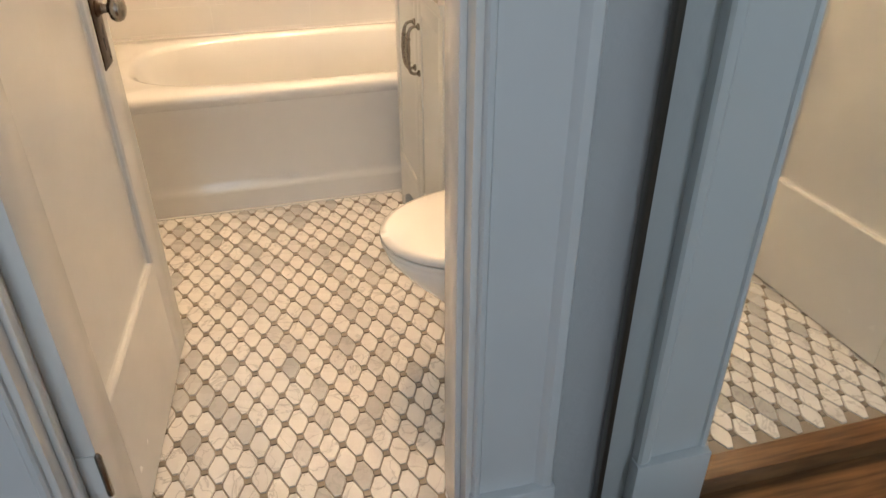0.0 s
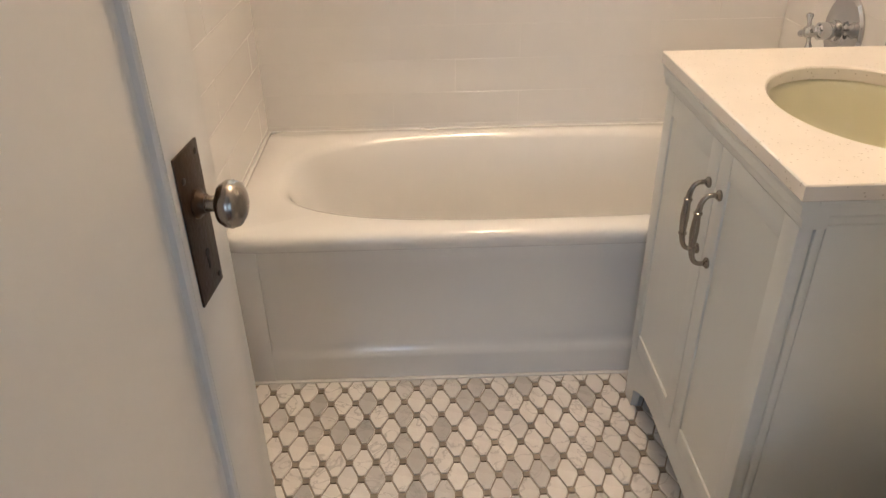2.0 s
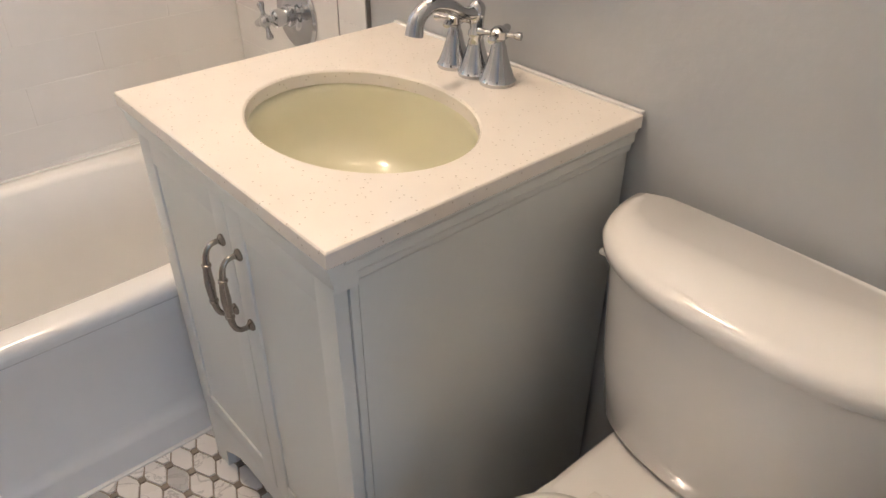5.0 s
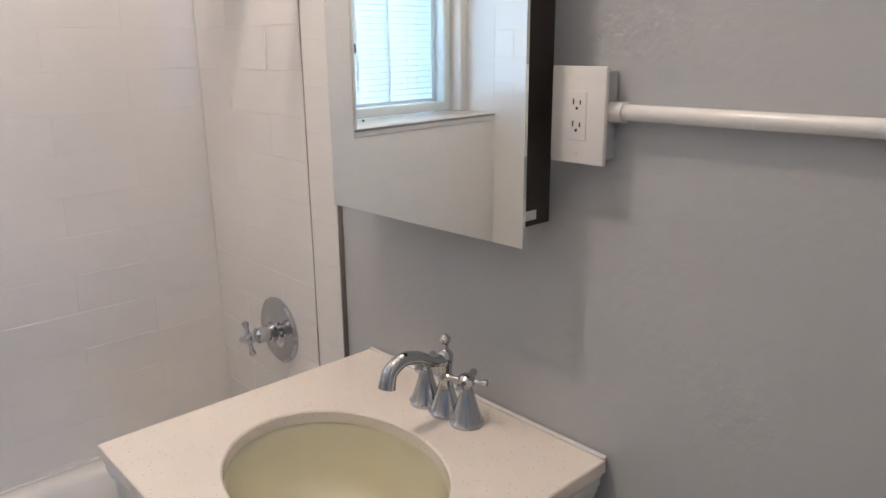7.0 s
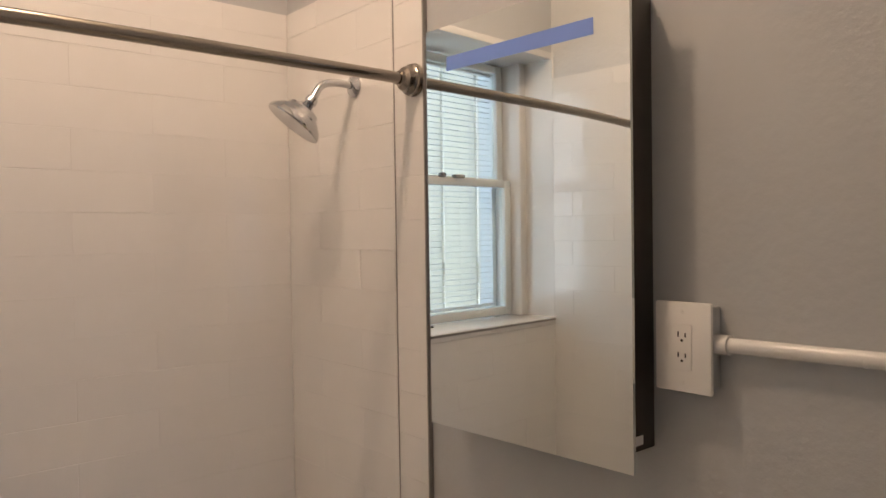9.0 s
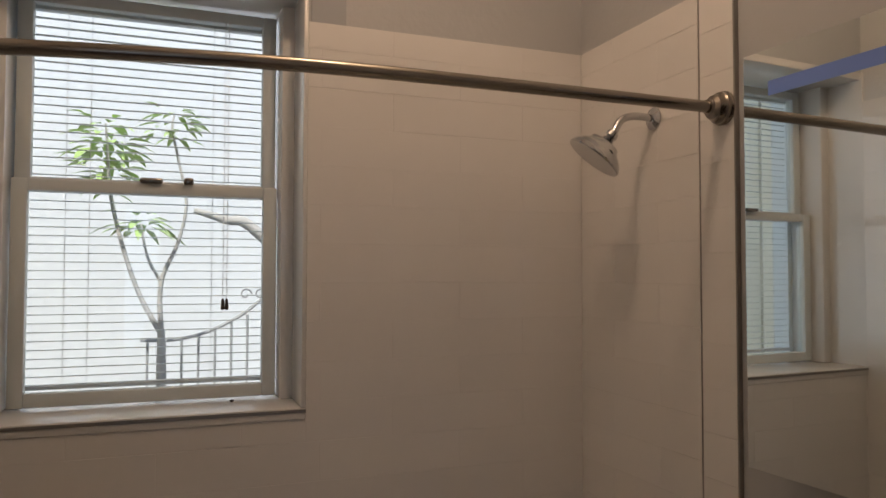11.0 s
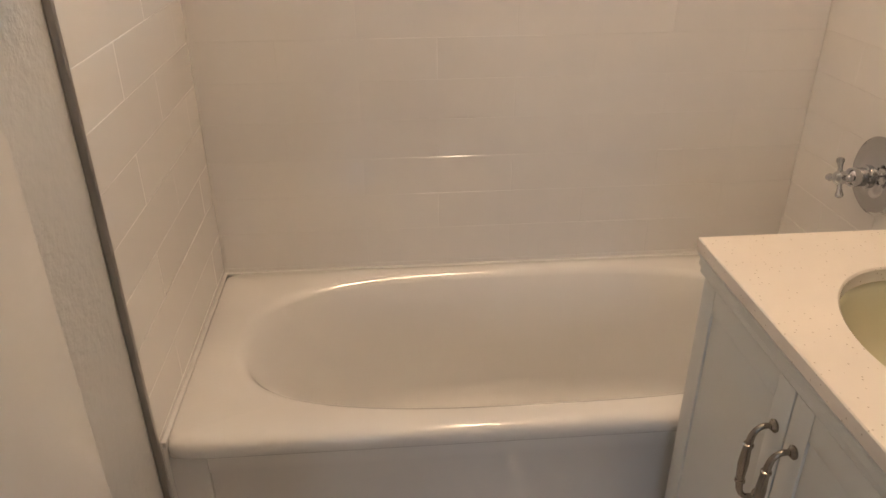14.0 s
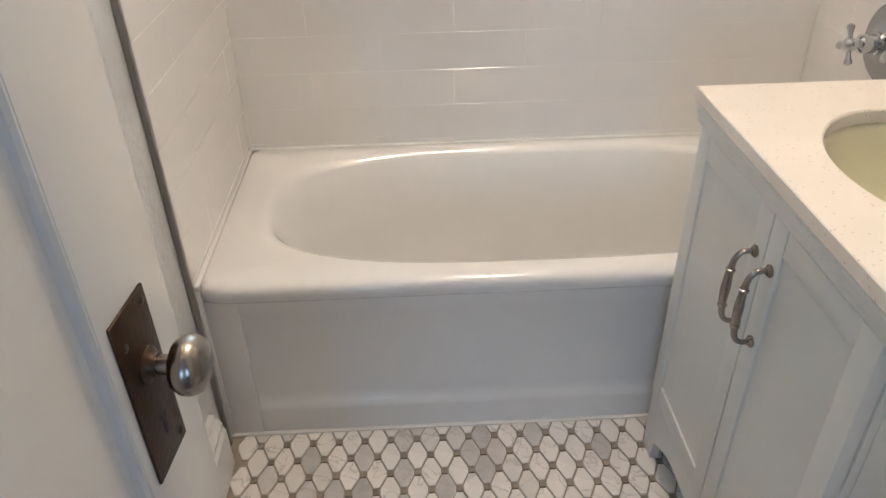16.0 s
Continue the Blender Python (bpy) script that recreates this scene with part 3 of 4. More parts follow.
part("flange", lathe(fl, pose(0.0, 0.071, 1.887, 0, 90, 0)), M_NICKEL, rod)

shower = thing("shower_fixture", (W, 0.312, 1.941), "chrome rain shower head on a bent arm", "shower head")
part("flange", lathe([(0.028, 0), (0.028, 0.004), (0.02, 0.008), (0.012, 0.014), (0.0095, 0.014)], pose(W, 0.312, 1.941, 0, -90, 0)), M_CHROME, shower)
part("arm", tube([(W - 0.005, 0.312, 1.941), (W - 0.055, 0.312, 1.943), (W - 0.095, 0.312, 1.931), (W - 0.118, 0.312, 1.898)], 0.0095, 14), M_CHROME, shower)
head_m = pose(W - 0.118, 0.312, 1.898, 14, 36, 0)
part("rose", lathe([(0.004, 0.004), (0.014, 0.0), (0.016, -0.012), (0.012, -0.018), (0.020, -0.026), (0.038, -0.034), (0.042, -0.044), (0.054, -0.052), (0.067, -0.066), (0.071, -0.076), (0.069, -0.080), (0.06, -0.079), (0.002, -0.080)], head_m, 40), M_CHROME, shower)

valve = thing("shower_valve", (W, 0.326, 0.789), "round chrome shower valve with a cross handle", "valve")
vm = pose(W, 0.326, 0.789, 0, -90, 0)
part("escutcheon", lathe([(0.086, 0), (0.087, 0.005), (0.080, 0.010), (0.076, 0.009), (0.066, 0.013), (0.062, 0.012), (0.036, 0.018), (0.030, 0.022)], vm, 44), M_CHROME, valve)
handle = part("stem", lathe([(0.026, 0.018), (0.026, 0.034), (0.021, 0.036), (0.021, 0.066), (0.017, 0.070), (0.010, 0.074), (0.010, 0.080)], vm), M_CHROME, valve)
part("cross_handle", lathe([(0.008, 0.078), (0.015, 0.082), (0.016, 0.094), (0.010, 0.102), (0.003, 0.104)], vm, 20), M_CHROME, valve)
for a in (20, 110, 200, 290):
    am = vm @ pose(0, 0, 0.089, 0, 0, a) @ pose(0, 0, 0, 0, 90, 0)
    part("spoke", lathe([(0.006, 0.010), (0.005, 0.022), (0.0065, 0.030), (0.009, 0.036), (0.008, 0.042), (0.003, 0.045)], am, 14), M_CHROME, valve)

# ---- vanity ----
VX, VY0, VY1, VT = 0.962, -0.655, -0.076, 0.858   # front face, side faces, top
vanity = thing("vanity_cabinet", (1.24, -0.36, 0), "pale grey two-door vanity cabinet on bracket feet", "cabinet")
body = boxed(VX + 0.02, W - 0.004, VY0 + 0.004, VY1 - 0.004, 0.10, 0.66)
part("carcass", body, M_VAN, vanity)
for y0, y1 in ((VY0, VY0 + 0.016), (VY1 - 0.016, VY1)):
    part("side_panel", boxed(VX + 0.0345, W - 0.006, y0 - 0.001, y1, 0.0, 0.80, bevel=0.0015), M_VAN, vanity)
    part("corner_stile", boxed(VX + 0.0215, VX + 0.034, y0 - 0.0015, y1, 0.0, 0.80, bevel=0.002), M_VAN, vanity)
arch = [(VY0 + 0.001, 0.166), (VY0 + 0.001, 0.0), (VY0 + 0.05, 0.0), (VY0 + 0.056, 0.045)]
for k in range(13):
    t = k / 12
    y = VY0 + 0.056 + (VY1 - VY0 - 0.112) * t
    arch.append((y, 0.055 + 0.05 * min(1, 4 * t * (1 - t) * 1.6)))
arch += [(VY1 - 0.056, 0.045), (VY1 - 0.05, 0.0), (VY1 - 0.001, 0.0), (VY1 - 0.001, 0.166)]
part("arched_apron", extrude_profile(arch, "x", VX + 0.002, VX + 0.021), M_VAN, vanity, smooth=25)
# board painted dark as the shade behind the arched apron
part("toe_shade_board", boxed(VX + 0.12, VX + 0.135, VY0 + 0.02, VY1 - 0.02, 0.0, 0.10), M_TOE_SHADE, vanity)


def cabinet_door(y0, y1, z0, z1, grip_y):
    """A shaker door facing -x: frame pieces proud of a flat panel, with a bow pull."""
    panel = part("door", boxed(VX + 0.0045, VX + 0.02, y0 + 0.02, y1 - 0.02, z0 + 0.02, z1 - 0.02), M_VAN, vanity)
    st = 0.043
    part("stile", boxed(VX, VX + 0.02, y0, y0 + st, z0, z1, bevel=0.0015), M_VAN, panel)
    part("stile", boxed(VX, VX + 0.02, y1 - st, y1, z0, z1, bevel=0.0015), M_VAN, panel)
    part("rail", boxed(VX + 0.0004, VX + 0.02, y0 + st, y1 - st, z0, z0 + st, bevel=0.0015), M_VAN, panel)
    part("rail", boxed(VX + 0.0004, VX + 0.02, y0 + st, y1 - st, z1 - st, z1, bevel=0.0015), M_VAN, panel)
    zt, zb = 0.713, 0.583
    out = VX - 0.032
    pull = tube([(VX, grip_y, zt), (VX - 0.018, grip_y, zt), (out + 0.004, grip_y, zt - 0.010), (out, grip_y, zt - 0.03), (out - 0.001, grip_y, (zt + zb) / 2), (out, grip_y, zb + 0.03), (out + 0.004, grip_y, zb + 0.010), (VX - 0.018, grip_y, zb), (VX, grip_y, zb)],
                [0.0042, 0.0042, 0.0045, 0.0055, 0.0078, 0.0055, 0.0045, 0.0042, 0.0042])
    for zz in (zt, zb):
        lathe([(0.0095, 0), (0.010, 0.003), (0.007, 0.006), (0.0045, 0.008)], pose(VX, grip_y, zz, 0, -90, 0), 16, pull)
    for zz in (zt - 0.032, zb + 0.032):
        lathe([(0.0055, -0.003), (0.0075, -0.0015), (0.0075, 0.0015), (0.0055, 0.003)], pose(out, grip_y, zz), 14, pull)
    part("handle", pull, M_NICKEL, panel, "brushed nickel bow handle")


cabinet_door(-0.3765, VY1 - 0.001, 0.168, 0.790, -0.353)
cabinet_door(VY0 + 0.001, -0.3795, 0.168, 0.790, -0.405)
mould = [(VX - 0.001, 0.792), (VX - 0.004, 0.796), (VX - 0.005, 0.806), (VX - 0.009, 0.811), (VX - 0.009, 0.824), (VX - 0.013, 0.830), (VX - 0.014, 0.834), (VX + 0.03, 0.834), (VX + 0.03, 0.792)]
part("crown_moulding", extrude_profile(mould, "y", VY0 - 0.010, VY1 + 0.010), M_VAN, vanity, smooth=20)
for y, d in ((VY0, -1), (VY1, 1)):
    sm = [(y + d * 0.002, 0.792), (y + d * 0.004, 0.796), (y + d * 0.005, 0.806), (y + d * 0.009, 0.811), (y + d * 0.009, 0.824), (y + d * 0.012, 0.830), (y + d * 0.012, 0.834), (y - d * 0.02, 0.834), (y - d * 0.02, 0.792)]
    part("side_moulding", extrude_profile(sm, "x", VX + 0.012, W - 0.004), M_VAN, vanity, smooth=20)

SX, SY, SRX, SRY = 1.194, -0.390, 0.158, 0.205
top = thing("stone_countertop", (1.24, -0.36, 0.834), "cream speckled quartz vanity top with an oval cutout", "countertop")
X0, X1, Y0, Y1 = 0.947, W - 0.002, -0.671, -0.060
n = 72


def edge_ring(z, grow):
    out = []
    for i in range(n):
        a = 2 * math.pi * i / n + math.atan2(Y1 - SY, X1 - SX)
        c, s = math.cos(a), math.sin(a)
        d = min(((X1 + grow - SX) / c if c > 1e-9 else (X0 - grow - SX) / c if c < -1e-9 else 9), ((Y1 + grow - SY) / s if s > 1e-9 else (Y0 - grow - SY) / s if s < -1e-9 else 9))
        out.append(Vector((SX + d * c, SY + d * s, z)))
    corners = [Vector((x, y, z)) for x in (X0 - grow, X1 + grow) for y in (Y0 - grow, Y1 + grow)]
    for q in corners:
        near = min(range(n), key=lambda k: (out[k] - q).length)
        out[near] = q
    return out


def hole_ring(z, grow):
    off = math.atan2(Y1 - SY, X1 - SX)
    return [Vector((SX + (SRX + grow) * math.cos(2 * math.pi * i / n + off), SY + (SRY + grow) * math.sin(2 * math.pi * i / n + off), z)) for i in range(n)]


part("slab", loft([hole_ring(0.8342, 0), edge_ring(0.8342, -0.002), edge_ring(0.836, 0), edge_ring(VT - 0.002, 0), edge_ring(VT, -0.002), hole_ring(VT, 0.003), hole_ring(VT - 0.003, 0), hole_ring(0.8342, 0)]), M_TOP, top, smooth=30)
part("caulk_line", boxed(W - 0.006, W + 0.004, Y0 + 0.002, Y1 - 0.002, VT - 0.002, VT + 0.004, bevel=0.001), M_TRIM, top)
basin = thing("sink_basin", (SX, SY, 0.846), "glossy bisque oval undermount basin", "sink")
bowl = [(1.03, 0.834), (1.0, 0.829), (0.985, 0.82), (0.955, 0.785), (0.89, 0.742), (0.75, 0.709), (0.5, 0.694), (0.25, 0.688), (0.12, 0.686)]
part("bowl", loft([oval(SX + (1 - k) * 0.12, SY, z, SRX * k, SRY * k) for k, z in bowl], False, True), M_BISQUE, basin, smooth=80)
part("drain", lathe([(0.026, 0), (0.027, 0.004), (0.02, 0.005), (0.014, 0.003), (0.012, 0.008), (0.004, 0.010)], pose(SX + 0.108, SY, 0.6872), 24), M_NICKEL, basin, "dull nickel pop-up drain")

tap = thing("faucet", (1.442, -0.381, VT), "chrome widespread faucet with a swan spout and cross handles", "faucet")
FX, FY = 1.442, -0.381
bell = [(0.030, 0), (0.031, 0.006), (0.028, 0.010), (0.027, 0.013), (0.021, 0.028), (0.015, 0.048), (0.012, 0.062)]
part("spout_body", lathe(bell + [(0.014, 0.066), (0.014, 0.072), (0.011, 0.078), (0.013, 0.10), (0.014, 0.112), (0.011, 0.118), (0.006, 0.122), (0.005, 0.132), (0.009, 0.137), (0.010, 0.143), (0.004, 0.150)], pose(FX, FY, VT)), M_CHROME, tap)
part("spout", tube([(FX, FY, VT + 0.104), (FX - 0.030, FY, VT + 0.108), (FX - 0.065, FY, VT + 0.126), (FX - 0.098, FY, VT + 0.132), (FX - 0.124, FY, VT + 0.118), (FX - 0.132, FY, VT + 0.092)], [0.011, 0.011, 0.012, 0.0125, 0.013, 0.0145], 16), M_CHROME, tap)
for d in (-0.053, 0.053):
    hy = FY + d
    hb = part("handle", lathe(bell + [(0.010, 0.066), (0.010, 0.072), (0.014, 0.075), (0.015, 0.086), (0.009, 0.092), (0.003, 0.094)], pose(FX, hy, VT)), M_CHROME, tap)
    for a in (25, 115, 205, 295):
        part("spoke", lathe([(0.0045, 0.008), (0.004, 0.020), (0.0045, 0.026), (0.0072, 0.031), (0.0065, 0.037), (0.002, 0.039)], pose(FX, hy, VT + 0.081, 0, 0, a) @ pose(0, 0, 0, 0, 90, 0), 12), M_CHROME, hb)

# ---- medicine cabinet, outlet, pipe ----
cab = thing("medicine_cabinet", (1.48, -0.325, 1.2), "mirrored medicine cabinet with dark bronze sides", "cabinet")
part("body", boxed(1.4475, W + 0.006, -0.535, -0.115, 1.222, 1.945, bevel=0.002), M_CAB, cab)
door = part("mirror_door", extrude_profile([(1.4415, -0.553), (1.4475, -0.553), (1.4285, -0.090), (1.4225, -0.090)], "z", 1.197, 1.970), M_MIRROR, cab, "frameless mirror door", smooth=5)
part("film_strip", extrude_profile([(1.4382, -0.487), (1.4390, -0.487), (1.4251, -0.148), (1.4243, -0.148)], "z", 1.884, 1.911), M_BLUE, door, "pale blue strip of protective film")
part("label", boxed(1.462, 1.492, -0.5362, -0.5345, 1.232, 1.247), M_PLASTIC, cab, "small white sticker")

outlet = thing("outlet_box", (1.5, -0.607, 1.40), "surface-mounted white double outlet", "outlet")
part("box", boxed(1.498, W + 0.007, -0.650, -0.566, 1.334, 1.458, bevel=0.003), M_PAINT, outlet, "painted metal box")
plate = part("cover_plate", boxed(1.490, 1.4985, -0.655, -0.561, 1.327, 1.464, bevel=0.003), M_PLASTIC, outlet)
part("insert", boxed(1.4885, 1.491, -0.624, -0.592, 1.361, 1.430, bevel=0.001), M_PLASTIC, plate)
for zc in (1.411, 1.380):
    for y, h in ((-0.602, 0.008), (-0.614, 0.0065)):
        part("slot", boxed(1.4879, 1.489, y - 0.001, y + 0.001, zc, zc + h), M_SLOT, plate)
    part("ground_hole", lathe([(0.0022, 0), (0.0022, 0.0008)], pose(1.4888, -0.608, zc - 0.005, 0, -90, 0), 10), M_SLOT, plate)
for zc in (1.450, 1.341):
    part("screw", lathe([(0.003, 0), (0.003, 0.001), (0.001, 0.0014)], pose(1.4905, -0.608, zc, 0, -90, 0), 12), M_PLASTIC, plate)
pipe = thing("conduit", (W - 0.012, -0.97, 1.405), "painted surface conduit along the wall", "pipe")
part("run", tube([(W - 0.006, -0.648, 1.402), (W - 0.006, -1.0, 1.405), (W - 0.006, YD, 1.408)], 0.0115, 14), M_TRIM, pipe)
part("coupling", tube([(W - 0.006, -0.648, 1.402), (W - 0.006, -0.672, 1.402)], 0.015, 14, fine=1), M_TRIM, pipe)

# ---- toilet ----
TKY = -0.972
toilet = thing("toilet", (1.1, -0.978, 0), "white two-piece toilet with a closed lid", "toilet")
TY = -0.978


def egg(x_front, x_back, half, z, power=2.0, cy=TY):
    """An egg-shaped ring, pointed towards -x."""
    out = []
    mid = x_front + (x_back - x_front) * 0.56
    for i in range(64):
        a = 2 * math.pi * i / 64
        c, s = math.cos(a), math.sin(a)
        rx = (x_back - mid) if c > 0 else (mid - x_front)
        p = 3.2 if c > 0 else power
        out.append(Vector((mid + rx * math.copysign(abs(c) ** (2 / p), c), cy + half * math.copysign(abs(s) ** (2 / p), s), z)))
    return out


part("bowl", loft([egg(0.90, 1.36, 0.115, 0.0), egg(0.90, 1.36, 0.118, 0.012), egg(0.915, 1.34, 0.105, 0.03), egg(0.93, 1.30, 0.095, 0.10), egg(0.915, 1.29, 0.10, 0.17), egg(0.86, 1.30, 0.125, 0.24), egg(0.79, 1.32, 0.160, 0.31),
                   egg(0.748, 1.36, 0.172, 0.365), egg(0.742, 1.38, 0.176, 0.385), egg(0.75, 1.38, 0.170, 0.392)], True, True), M_PORC, toilet, smooth=70)
part("bowl_deck", boxed(1.19, 1.47, TY - 0.175, TY + 0.175, 0.30, 0.393, bevel=0.02, segments=4), M_PORC, toilet)
part("seat", loft([egg(0.738, 1.21, 0.176, 0.394), egg(0.735, 1.212, 0.179, 0.400), egg(0.737, 1.212, 0.177, 0.407)], True, True), M_SEAT, toilet, smooth=50)
part("lid", loft([egg(0.737, 1.213, 0.177, 0.410), egg(0.733, 1.214, 0.181, 0.415), egg(0.734, 1.214, 0.180, 0.424), egg(0.75, 1.205, 0.165, 0.431), egg(0.80, 1.17, 0.125, 0.434), egg(0.9, 1.10, 0.05, 0.4355)], True, True), M_SEAT, toilet, "closed white lid", smooth=60)
part("hinge_bar", boxed(1.196, 1.236, TY - 0.105, TY + 0.105, 0.392, 0.418, bevel=0.006), M_SEAT, toilet)
for d in (-0.075, 0.075):
    part("hinge_cap", boxed(1.212, 1.240, TY + d - 0.012, TY + d + 0.012, 0.398, 0.424, bevel=0.005), M_SEAT, toilet)
for k, ln in ((0, 0.03), (1, 0.022)):
    part("print_mark", boxed(1.240 + k * 0.006, 1.2425 + k * 0.006, TY + 0.010, TY + 0.010 + ln, 0.3935, 0.3942), M_SLOT, toilet)


def tank_ring(x_front, half, z, x_back=1.505):
    """A tank outline: straight back, bowed front with round corners."""
    out = []
    for i in range(64):
        a = math.pi / 2 + math.pi * i / 47 if i < 48 else 0
        if i < 48:
            c, s = math.cos(a), math.sin(a)
            out.append(Vector((x_back - 0.02 + (x_back - 0.02 - x_front) * -abs(c) ** (2 / 2.6), TKY + half * math.copysign(abs(s) ** (2 / 2.6), s), z)))
        else:
            t = (i - 47) / 17
            out.append(Vector((x_back - 0.02 + 0.02 * math.sin(math.pi * t) ** 0.2, TKY - half + 2 * half * t, z)))
    return out


part("tank", loft([tank_ring(1.340, 0.215, 0.392), tank_ring(1.330, 0.232, 0.41), tank_ring(1.320, 0.246, 0.52), tank_ring(1.310, 0.260, 0.715)], True, True), M_PORC, toilet, smooth=60)
part("tank_lid", loft([tank_ring(1.302, 0.263, 0.716), tank_ring(1.294, 0.269, 0.722), tank_ring(1.292, 0.271, 0.738), tank_ring(1.298, 0.265, 0.750), tank_ring(1.313, 0.252, 0.755)], True, True), M_PORC, toilet, "white tank lid with rounded rim", smooth=50)
part("flush_lever", boxed(1.395, 1.408, TKY + 0.246, TKY + 0.262, 0.678, 0.688, bevel=0.004), M_PORC, toilet)
part("base_caulk", loft([egg(0.894, 1.366, 0.122, 0.0), egg(0.896, 1.364, 0.120, 0.004)], True, True), M_TRIM, toilet)

# ---- entry door ----
door_m = pose(0.1045, -1.372, 0.008, 0, 0, -5.5)
entry = tagged(new("door_1"), "white painted panelled door standing open", "door", kind="structure")
entry.matrix_basis = door_m
DW, DT, DH, ST = 0.700, 0.035, 2.01, 0.118


def door_part(name, bm, mat, parent=entry, label="", smooth=40):
    ob = new(name, mesh_of(name, bm, mat, smooth))
    ob.parent = parent
    return tagged(ob, label) if label else ob


def panel_moulding(y0, y1, z0, z1, x):
    """A sloped bead round a sunk panel, on the face at x."""
    rings = []
    for inset, depth in ((-0.0016, 0.0007), (0.002, 0.0012), (0.005, 0.0045), (0.006, 0.011), (0.011, 0.0135), (0.017, 0.0142)):
        rings.append([Vector((x - depth, y, zz)) for y, zz in ((y0 + inset, z0 + inset), (y1 - inset, z0 + inset), (y1 - inset, z1 - inset), (y0 + inset, z1 - inset))])
    return loft(rings)


FXD = 0.062  # outer face of the leaf, away from the wall
door_part("lock_stile", boxed(FXD - DT, FXD, DW - ST, DW, 0, DH, bevel=0.001), M_TRIM)
door_part("hinge_stile", boxed(FXD - DT, FXD, 0, ST, 0, DH, bevel=0.001), M_TRIM)
door_part("bottom_rail", boxed(FXD - DT, FXD, ST, DW - ST, 0, 0.315), M_TRIM)
door_part("top_rail", boxed(FXD - DT, FXD, ST, DW - ST, DH - 0.12, DH), M_TRIM)
door_part("panel", boxed(FXD - DT + 0.006, FXD - 0.014, ST, DW - ST, 0.315, DH - 0.12), M_TRIM)
door_part("panel_bead", panel_moulding(ST, DW - ST, 0.315, DH - 0.12, FXD), M_TRIM, smooth=15)
lock = door_part("lock_plate", boxed(FXD, FXD + 0.003, DW - 0.106, DW - 0.042, 0.774, 0.954, bevel=0.001), M_BRASS, label="worn dark bronze lock plate")
KY, KZ = DW - 0.072, 0.889
door_part("knob_rose", lathe([(0.017, 0), (0.017, 0.004), (0.012, 0.008), (0.011, 0.012)], pose(FXD + 0.002, KY, KZ, 0, 90, 0)), M_BRASS, lock)
door_part("knob", lathe([(0.009, 0.010), (0.009, 0.024), (0.014, 0.027), (0.022, 0.030), (0.026, 0.036), (0.027, 0.043), (0.024, 0.051), (0.016, 0.056), (0.006, 0.059)], pose(FXD, KY, KZ, 0, 90, 0), 36), M_NICKEL, lock, "worn nickel oval knob")
door_part("keyhole", lathe([(0.005, 0), (0.005, 0.0008)], pose(FXD + 0.003, KY, KZ - 0.062, 0, 90, 0), 14), M_SLOT, lock)
door_part("keyhole_slot", boxed(FXD + 0.003, FXD + 0.0038, KY - 0.0022, KY + 0.0022, KZ - 0.082, KZ - 0.062), M_SLOT, lock)
for yy, zz in ((DW - 0.051, 0.942), (DW - 0.094, 0.925), (DW - 0.051, 0.786)):
    door_part("screw", lathe([(0.004, 0), (0.004, 0.001), (0.0015, 0.0018)], pose(FXD + 0.003, yy, zz, 0, 90, 0), 12), M_CAB, lock)
for zz in (0.22, 1.72):
    hg = door_part("hinge", boxed(FXD - 0.0335, FXD + 0.002, -0.004, -0.001, zz, zz + 0.09), M_TRIM)
    door_part("hinge_pin", lathe([(0.003, -0.006), (0.006, -0.002), (0.006, 0.092), (0.003, 0.098)], pose(FXD + 0.004, -0.006, zz), 12), M_NICKEL, hg)

lampf = thing("ceiling_light", (0.82, -0.14, CEIL), "round white ceiling light", "lamp")
part("canopy", lathe([(0.07, 0), (0.07, -0.015), (0.05, -0.03), (0.03, -0.035)], pose(0.82, -0.14, CEIL), 28), M_TRIM, lampf)
part("stem", tube([(0.82, -0.14, CEIL - 0.03), (0.82, -0.14, CEIL - 0.09)], 0.012, fine=1), M_NICKEL, lampf)

# ---- wall tiles ----
TH, TL, GAP, Z0 = 0.0985, 0.378, 0.0010, 1.043
tile_cache = {}


def wall_tile(wall, m, length, height):
    """One glazed tile: local x along the wall, y up, z out; made once for each size."""
    if length < 0.012 or height < 0.008:
        return
    key = (round(length, 3), round(height, 3))
    if key not in tile_cache:
        bm = bmesh.new()
        a, b, e, t = length, height, 0.0005, 0.008
        rings = [[Vector(p) for p in ((0, 0, 0), (a, 0, 0), (a, b, 0), (0, b, 0))], [Vector(p) for p in ((0, 0, t - e), (a, 0, t - e), (a, b, t - e), (0, b, t - e))],
                 [Vector(p) for p in ((e, e, t), (a - e, e, t), (a - e, b - e, t), (e, b - e, t))]]
        tile_cache[key] = mesh_of("tile", loft(rings, False, True, bm), M_TILE, 20)
    ob = new("tile", tile_cache[key])
    ob.parent = wall
    ob.matrix_parent_inverse = wall.matrix_basis.inverted()
    tilt = 0.10
    ob.matrix_basis = m @ pose(0, 0, 0, rng.uniform(-tilt, tilt), rng.uniform(-tilt, tilt), 0)


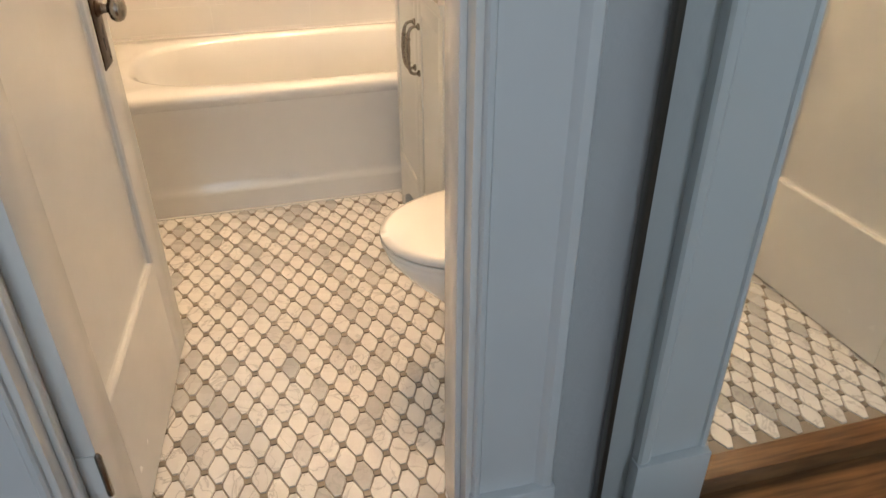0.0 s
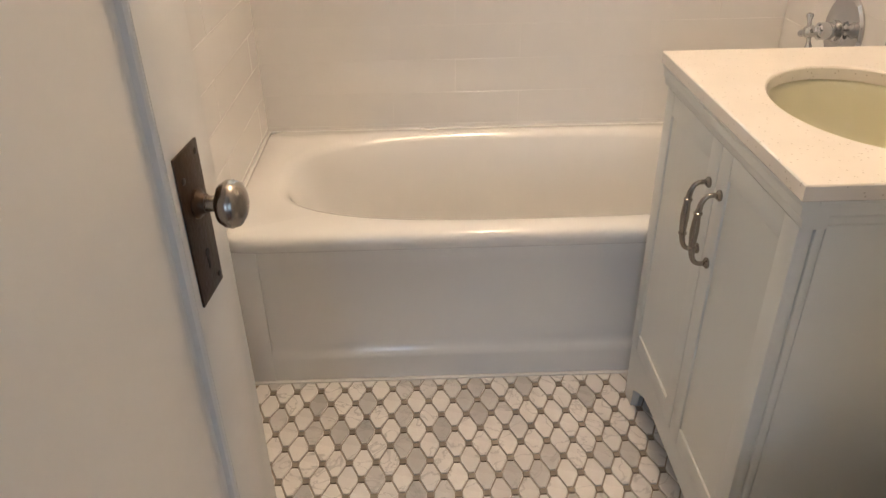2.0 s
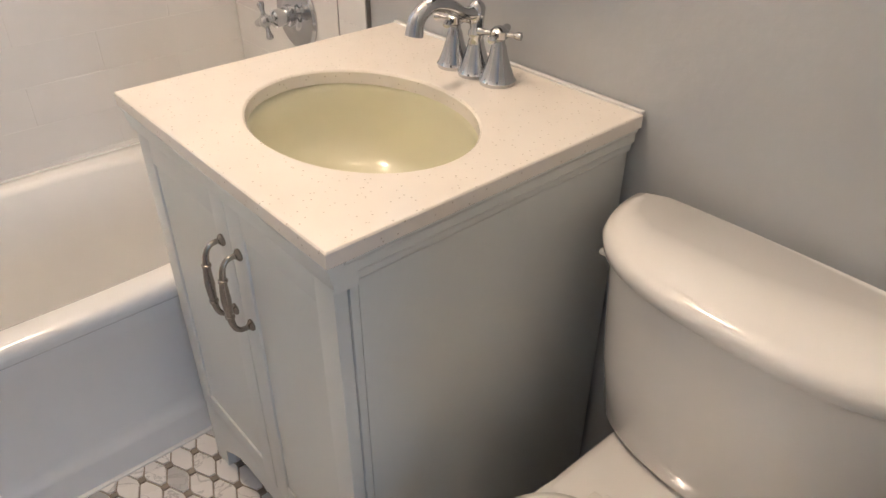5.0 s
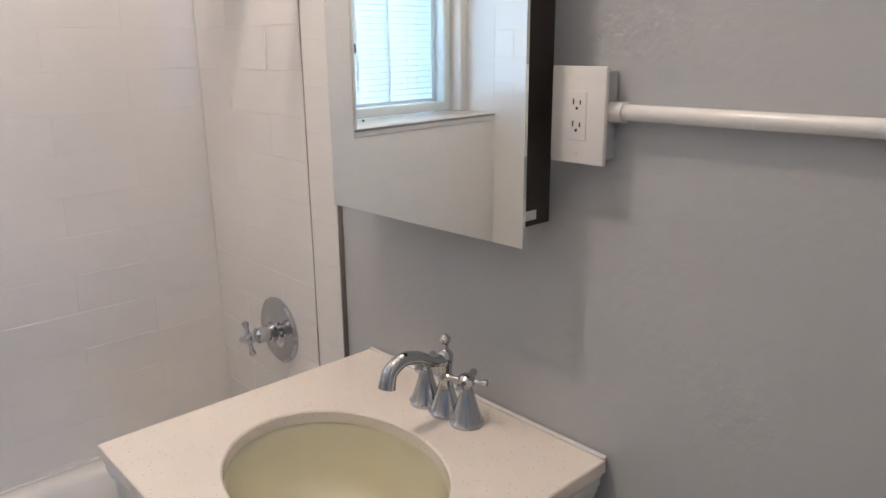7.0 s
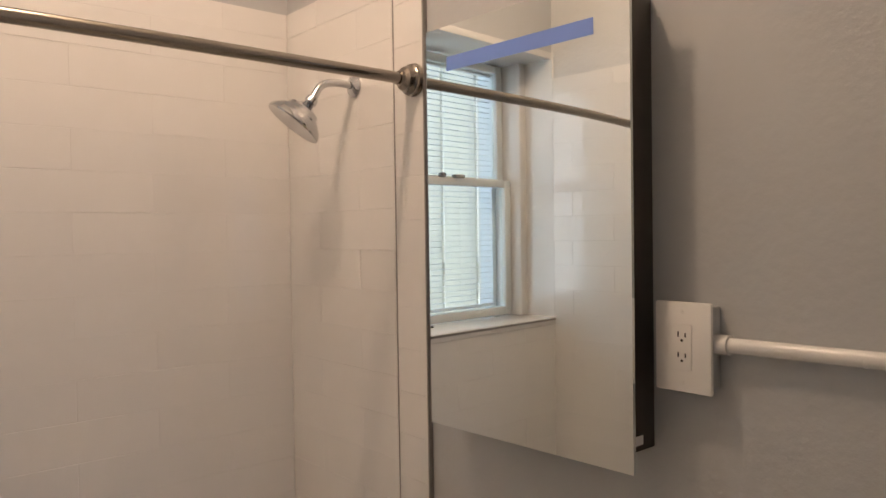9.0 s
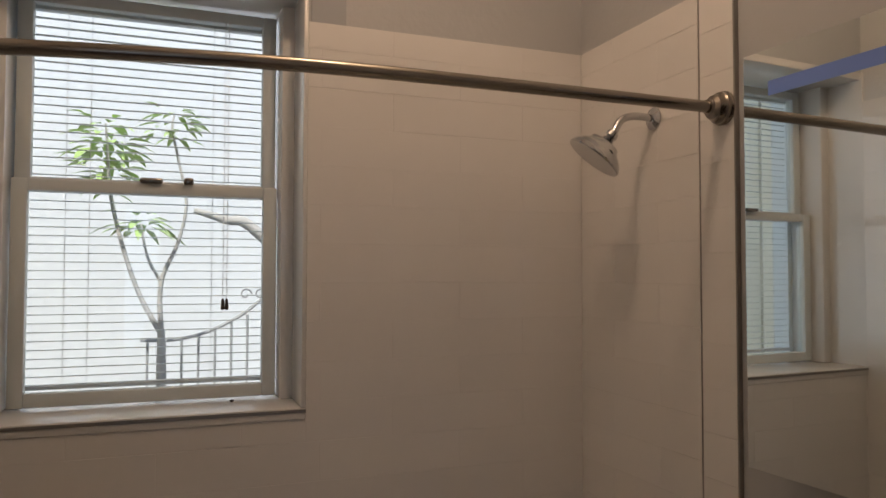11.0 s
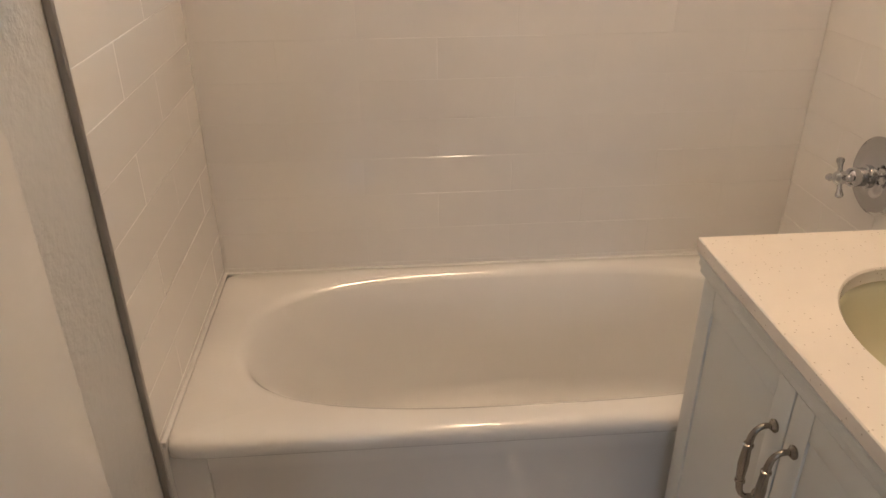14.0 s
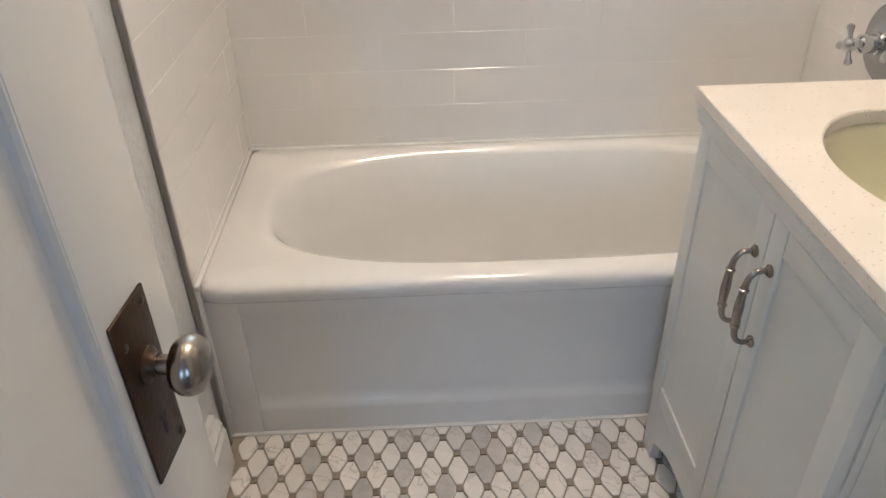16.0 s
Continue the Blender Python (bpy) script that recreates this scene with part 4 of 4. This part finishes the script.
def tile_wall(wall, place, u0, u1, z_low, z_top, phase, hole=None):
    k = math.floor((z_low - Z0) / TH)
    while Z0 + k * TH < z_top - 0.005:
        za, zb = max(Z0 + k * TH + GAP, z_low), min(Z0 + (k + 1) * TH, z_top)
        off = phase + (TL / 2 if k % 2 else 0)
        j = math.floor((u0 - off) / TL)
        while off + j * TL < u1:
            ua, ub = max(off + j * TL + GAP, u0), min(off + (j + 1) * TL, u1)
            pieces = [(ua, ub, za, zb)]
            if hole and ua < hole[1] and zb > hole[2]:
                pieces = [(max(ua, hole[1]), ub, za, zb), (ua, min(ub, hole[1] - GAP), za, min(zb, hole[2]))]
            for a, b, c, d in pieces:
                if b > a and d > c:
                    wall_tile(wall, place(a, c), b - a, d - c)
            j += 1
        k += 1


flat = Matrix(((1, 0, 0, 0), (0, 0, -1, 0), (0, 1, 0, 0), (0, 0, 0, 1)))            # x along, y up, z towards -y
left_m = Matrix(((0, 0, 1, 0), (1, 0, 0, 0), (0, 1, 0, 0), (0, 0, 0, 1)))           # z towards +x
right_m = Matrix(((0, 0, -1, 0), (-1, 0, 0, 0), (0, 1, 0, 0), (0, 0, 0, 1)))        # z towards -x, along -y
for nm, b in (("grout_back", (0.0, W, YB + 0.0008, YB + 0.0085, RIM - 0.03, WIN_B - 0.03)), ("grout_beside", (WIN_R + 0.012, W, YB + 0.0008, YB + 0.0085, WIN_B - 0.03, TILE_TOP))):
    part(nm, boxed(*b), M_GROUT, wall_back)
tile_wall(wall_back, lambda u, v: Matrix.Translation((u, YB + 0.008, v)) @ flat, 0.0, W, RIM - 0.012, TILE_TOP, 0.006, (0, WIN_R + 0.013, WIN_B - 0.028))
for wl, x, sgn in ((wall_left, -0.008, 1), (wall_right, W + 0.008, -1)):
    a, b = (-0.018, YB + 0.008) if sgn > 0 else (0.153, YB + 0.008)
    part("grout_bed", boxed(*sorted((x, x + sgn * 0.0072)), a, b, 0.0 if sgn > 0 else RIM - 0.03, TILE_TOP), M_GROUT, wl)
tile_wall(wall_left, lambda u, v: Matrix.Translation((-0.008, u, v)) @ left_m, -0.018, YB, 0.0, TILE_TOP, 0.18)
tile_wall(wall_right, lambda u, v: Matrix.Translation((W + 0.008, -u, v)) @ right_m, -YB, -0.153, RIM - 0.012, TILE_TOP, -0.3)
part("border_grout", boxed(W + 0.0008, W + 0.008, 0.040, 0.147, 0.0, CEIL), M_GROUT, wall_right)
for k in range(-11, 18):
    zz = Z0 + k * TH - 0.03
    if zz > -0.02:
        wall_tile(wall_right, Matrix.Translation((W + 0.008, 0.147, zz + GAP)) @ right_m, 0.106, TH - GAP)

# ---- floor mosaic ----
PX, PY = 0.0608, 0.0491
HW, HS, TIP, HH = 0.0218, 0.0062, 0.0066, 0.0388


def mosaic_tile(cx, cy, z):
    g = HW
    outline = [(g, -HS), (g, HS), (TIP, HH), (-TIP, HH), (-g, HS), (-g, -HS), (-TIP, -HH), (TIP, -HH)]
    return [[Vector((cx + u * k, cy + v * k, h)) for u, v in outline] for k, h in ((1.0, z - 0.006), (1.0, z - 0.001), (0.965, z))]


mosaic_mesh = mesh_of("mosaic_tile", loft(mosaic_tile(0, 0, 0.001), False, True), M_MARBLE, 20)
rest, dots = bmesh.new(), bmesh.new()
count = 0
j = -26
spots = []
while -0.234 + j * PY < 0.02:
    cy = -0.234 + j * PY
    i = -10
    while True:
        cx = 0.4685 + (i + (0.5 if j % 2 else 0)) * PX
        i += 1
        if cx > W - 0.01:
            break
        if cx > 0.02 and cy > YD - 0.10:
            spots.append((cx, cy))
    j += 1
spots.sort(key=lambda p: abs(p[0] - 0.52) + 0.8 * abs(p[1] + 0.42))
for k, (cx, cy) in enumerate(spots):
    lift = rng.uniform(-0.0004, 0.0004)
    if k < 300:
        ob = new("mosaic_tile", mosaic_mesh)
        ob.parent = floor
        ob.matrix_basis = pose(cx, cy, lift, rng.uniform(-0.4, 0.4), rng.uniform(-0.4, 0.4), rng.uniform(-1.5, 1.5))
    else:
        loft_rows = [[rest.verts.new(p) for p in ring] for ring in mosaic_tile(cx, cy, 0.001 + lift)]
        for a, b in zip(loft_rows, loft_rows[1:]):
            for q in range(8):
                rest.faces.new((a[q], a[(q + 1) % 8], b[(q + 1) % 8], b[q]))
        rest.faces.new(loft_rows[-1])
    for s in (1,):
        dx, r, q2 = cx + PX / 2, 0.0068, 0.0072
        lower = [dots.verts.new((dx + u * r, cy + v * q2, -0.004)) for u, v in ((1, -1), (1, 1), (-1, 1), (-1, -1))]
        upper = [dots.verts.new((dx + u * r * 0.92, cy + v * q2 * 0.92, 0.0003 + lift)) for u, v in ((1, -1), (1, 1), (-1, 1), (-1, -1))]
        for q in range(4):
            dots.faces.new((lower[q], lower[(q + 1) % 4], upper[(q + 1) % 4], upper[q]))
        dots.faces.new(upper)
for nm, bm, mt in (("mosaic_rest", rest, M_MARBLE), ("mosaic_dots", dots, M_DOT)):
    ob = new(nm, mesh_of(nm, bm, mt, 20))
    ob.parent = floor
    tagged(ob, kind="stuff")
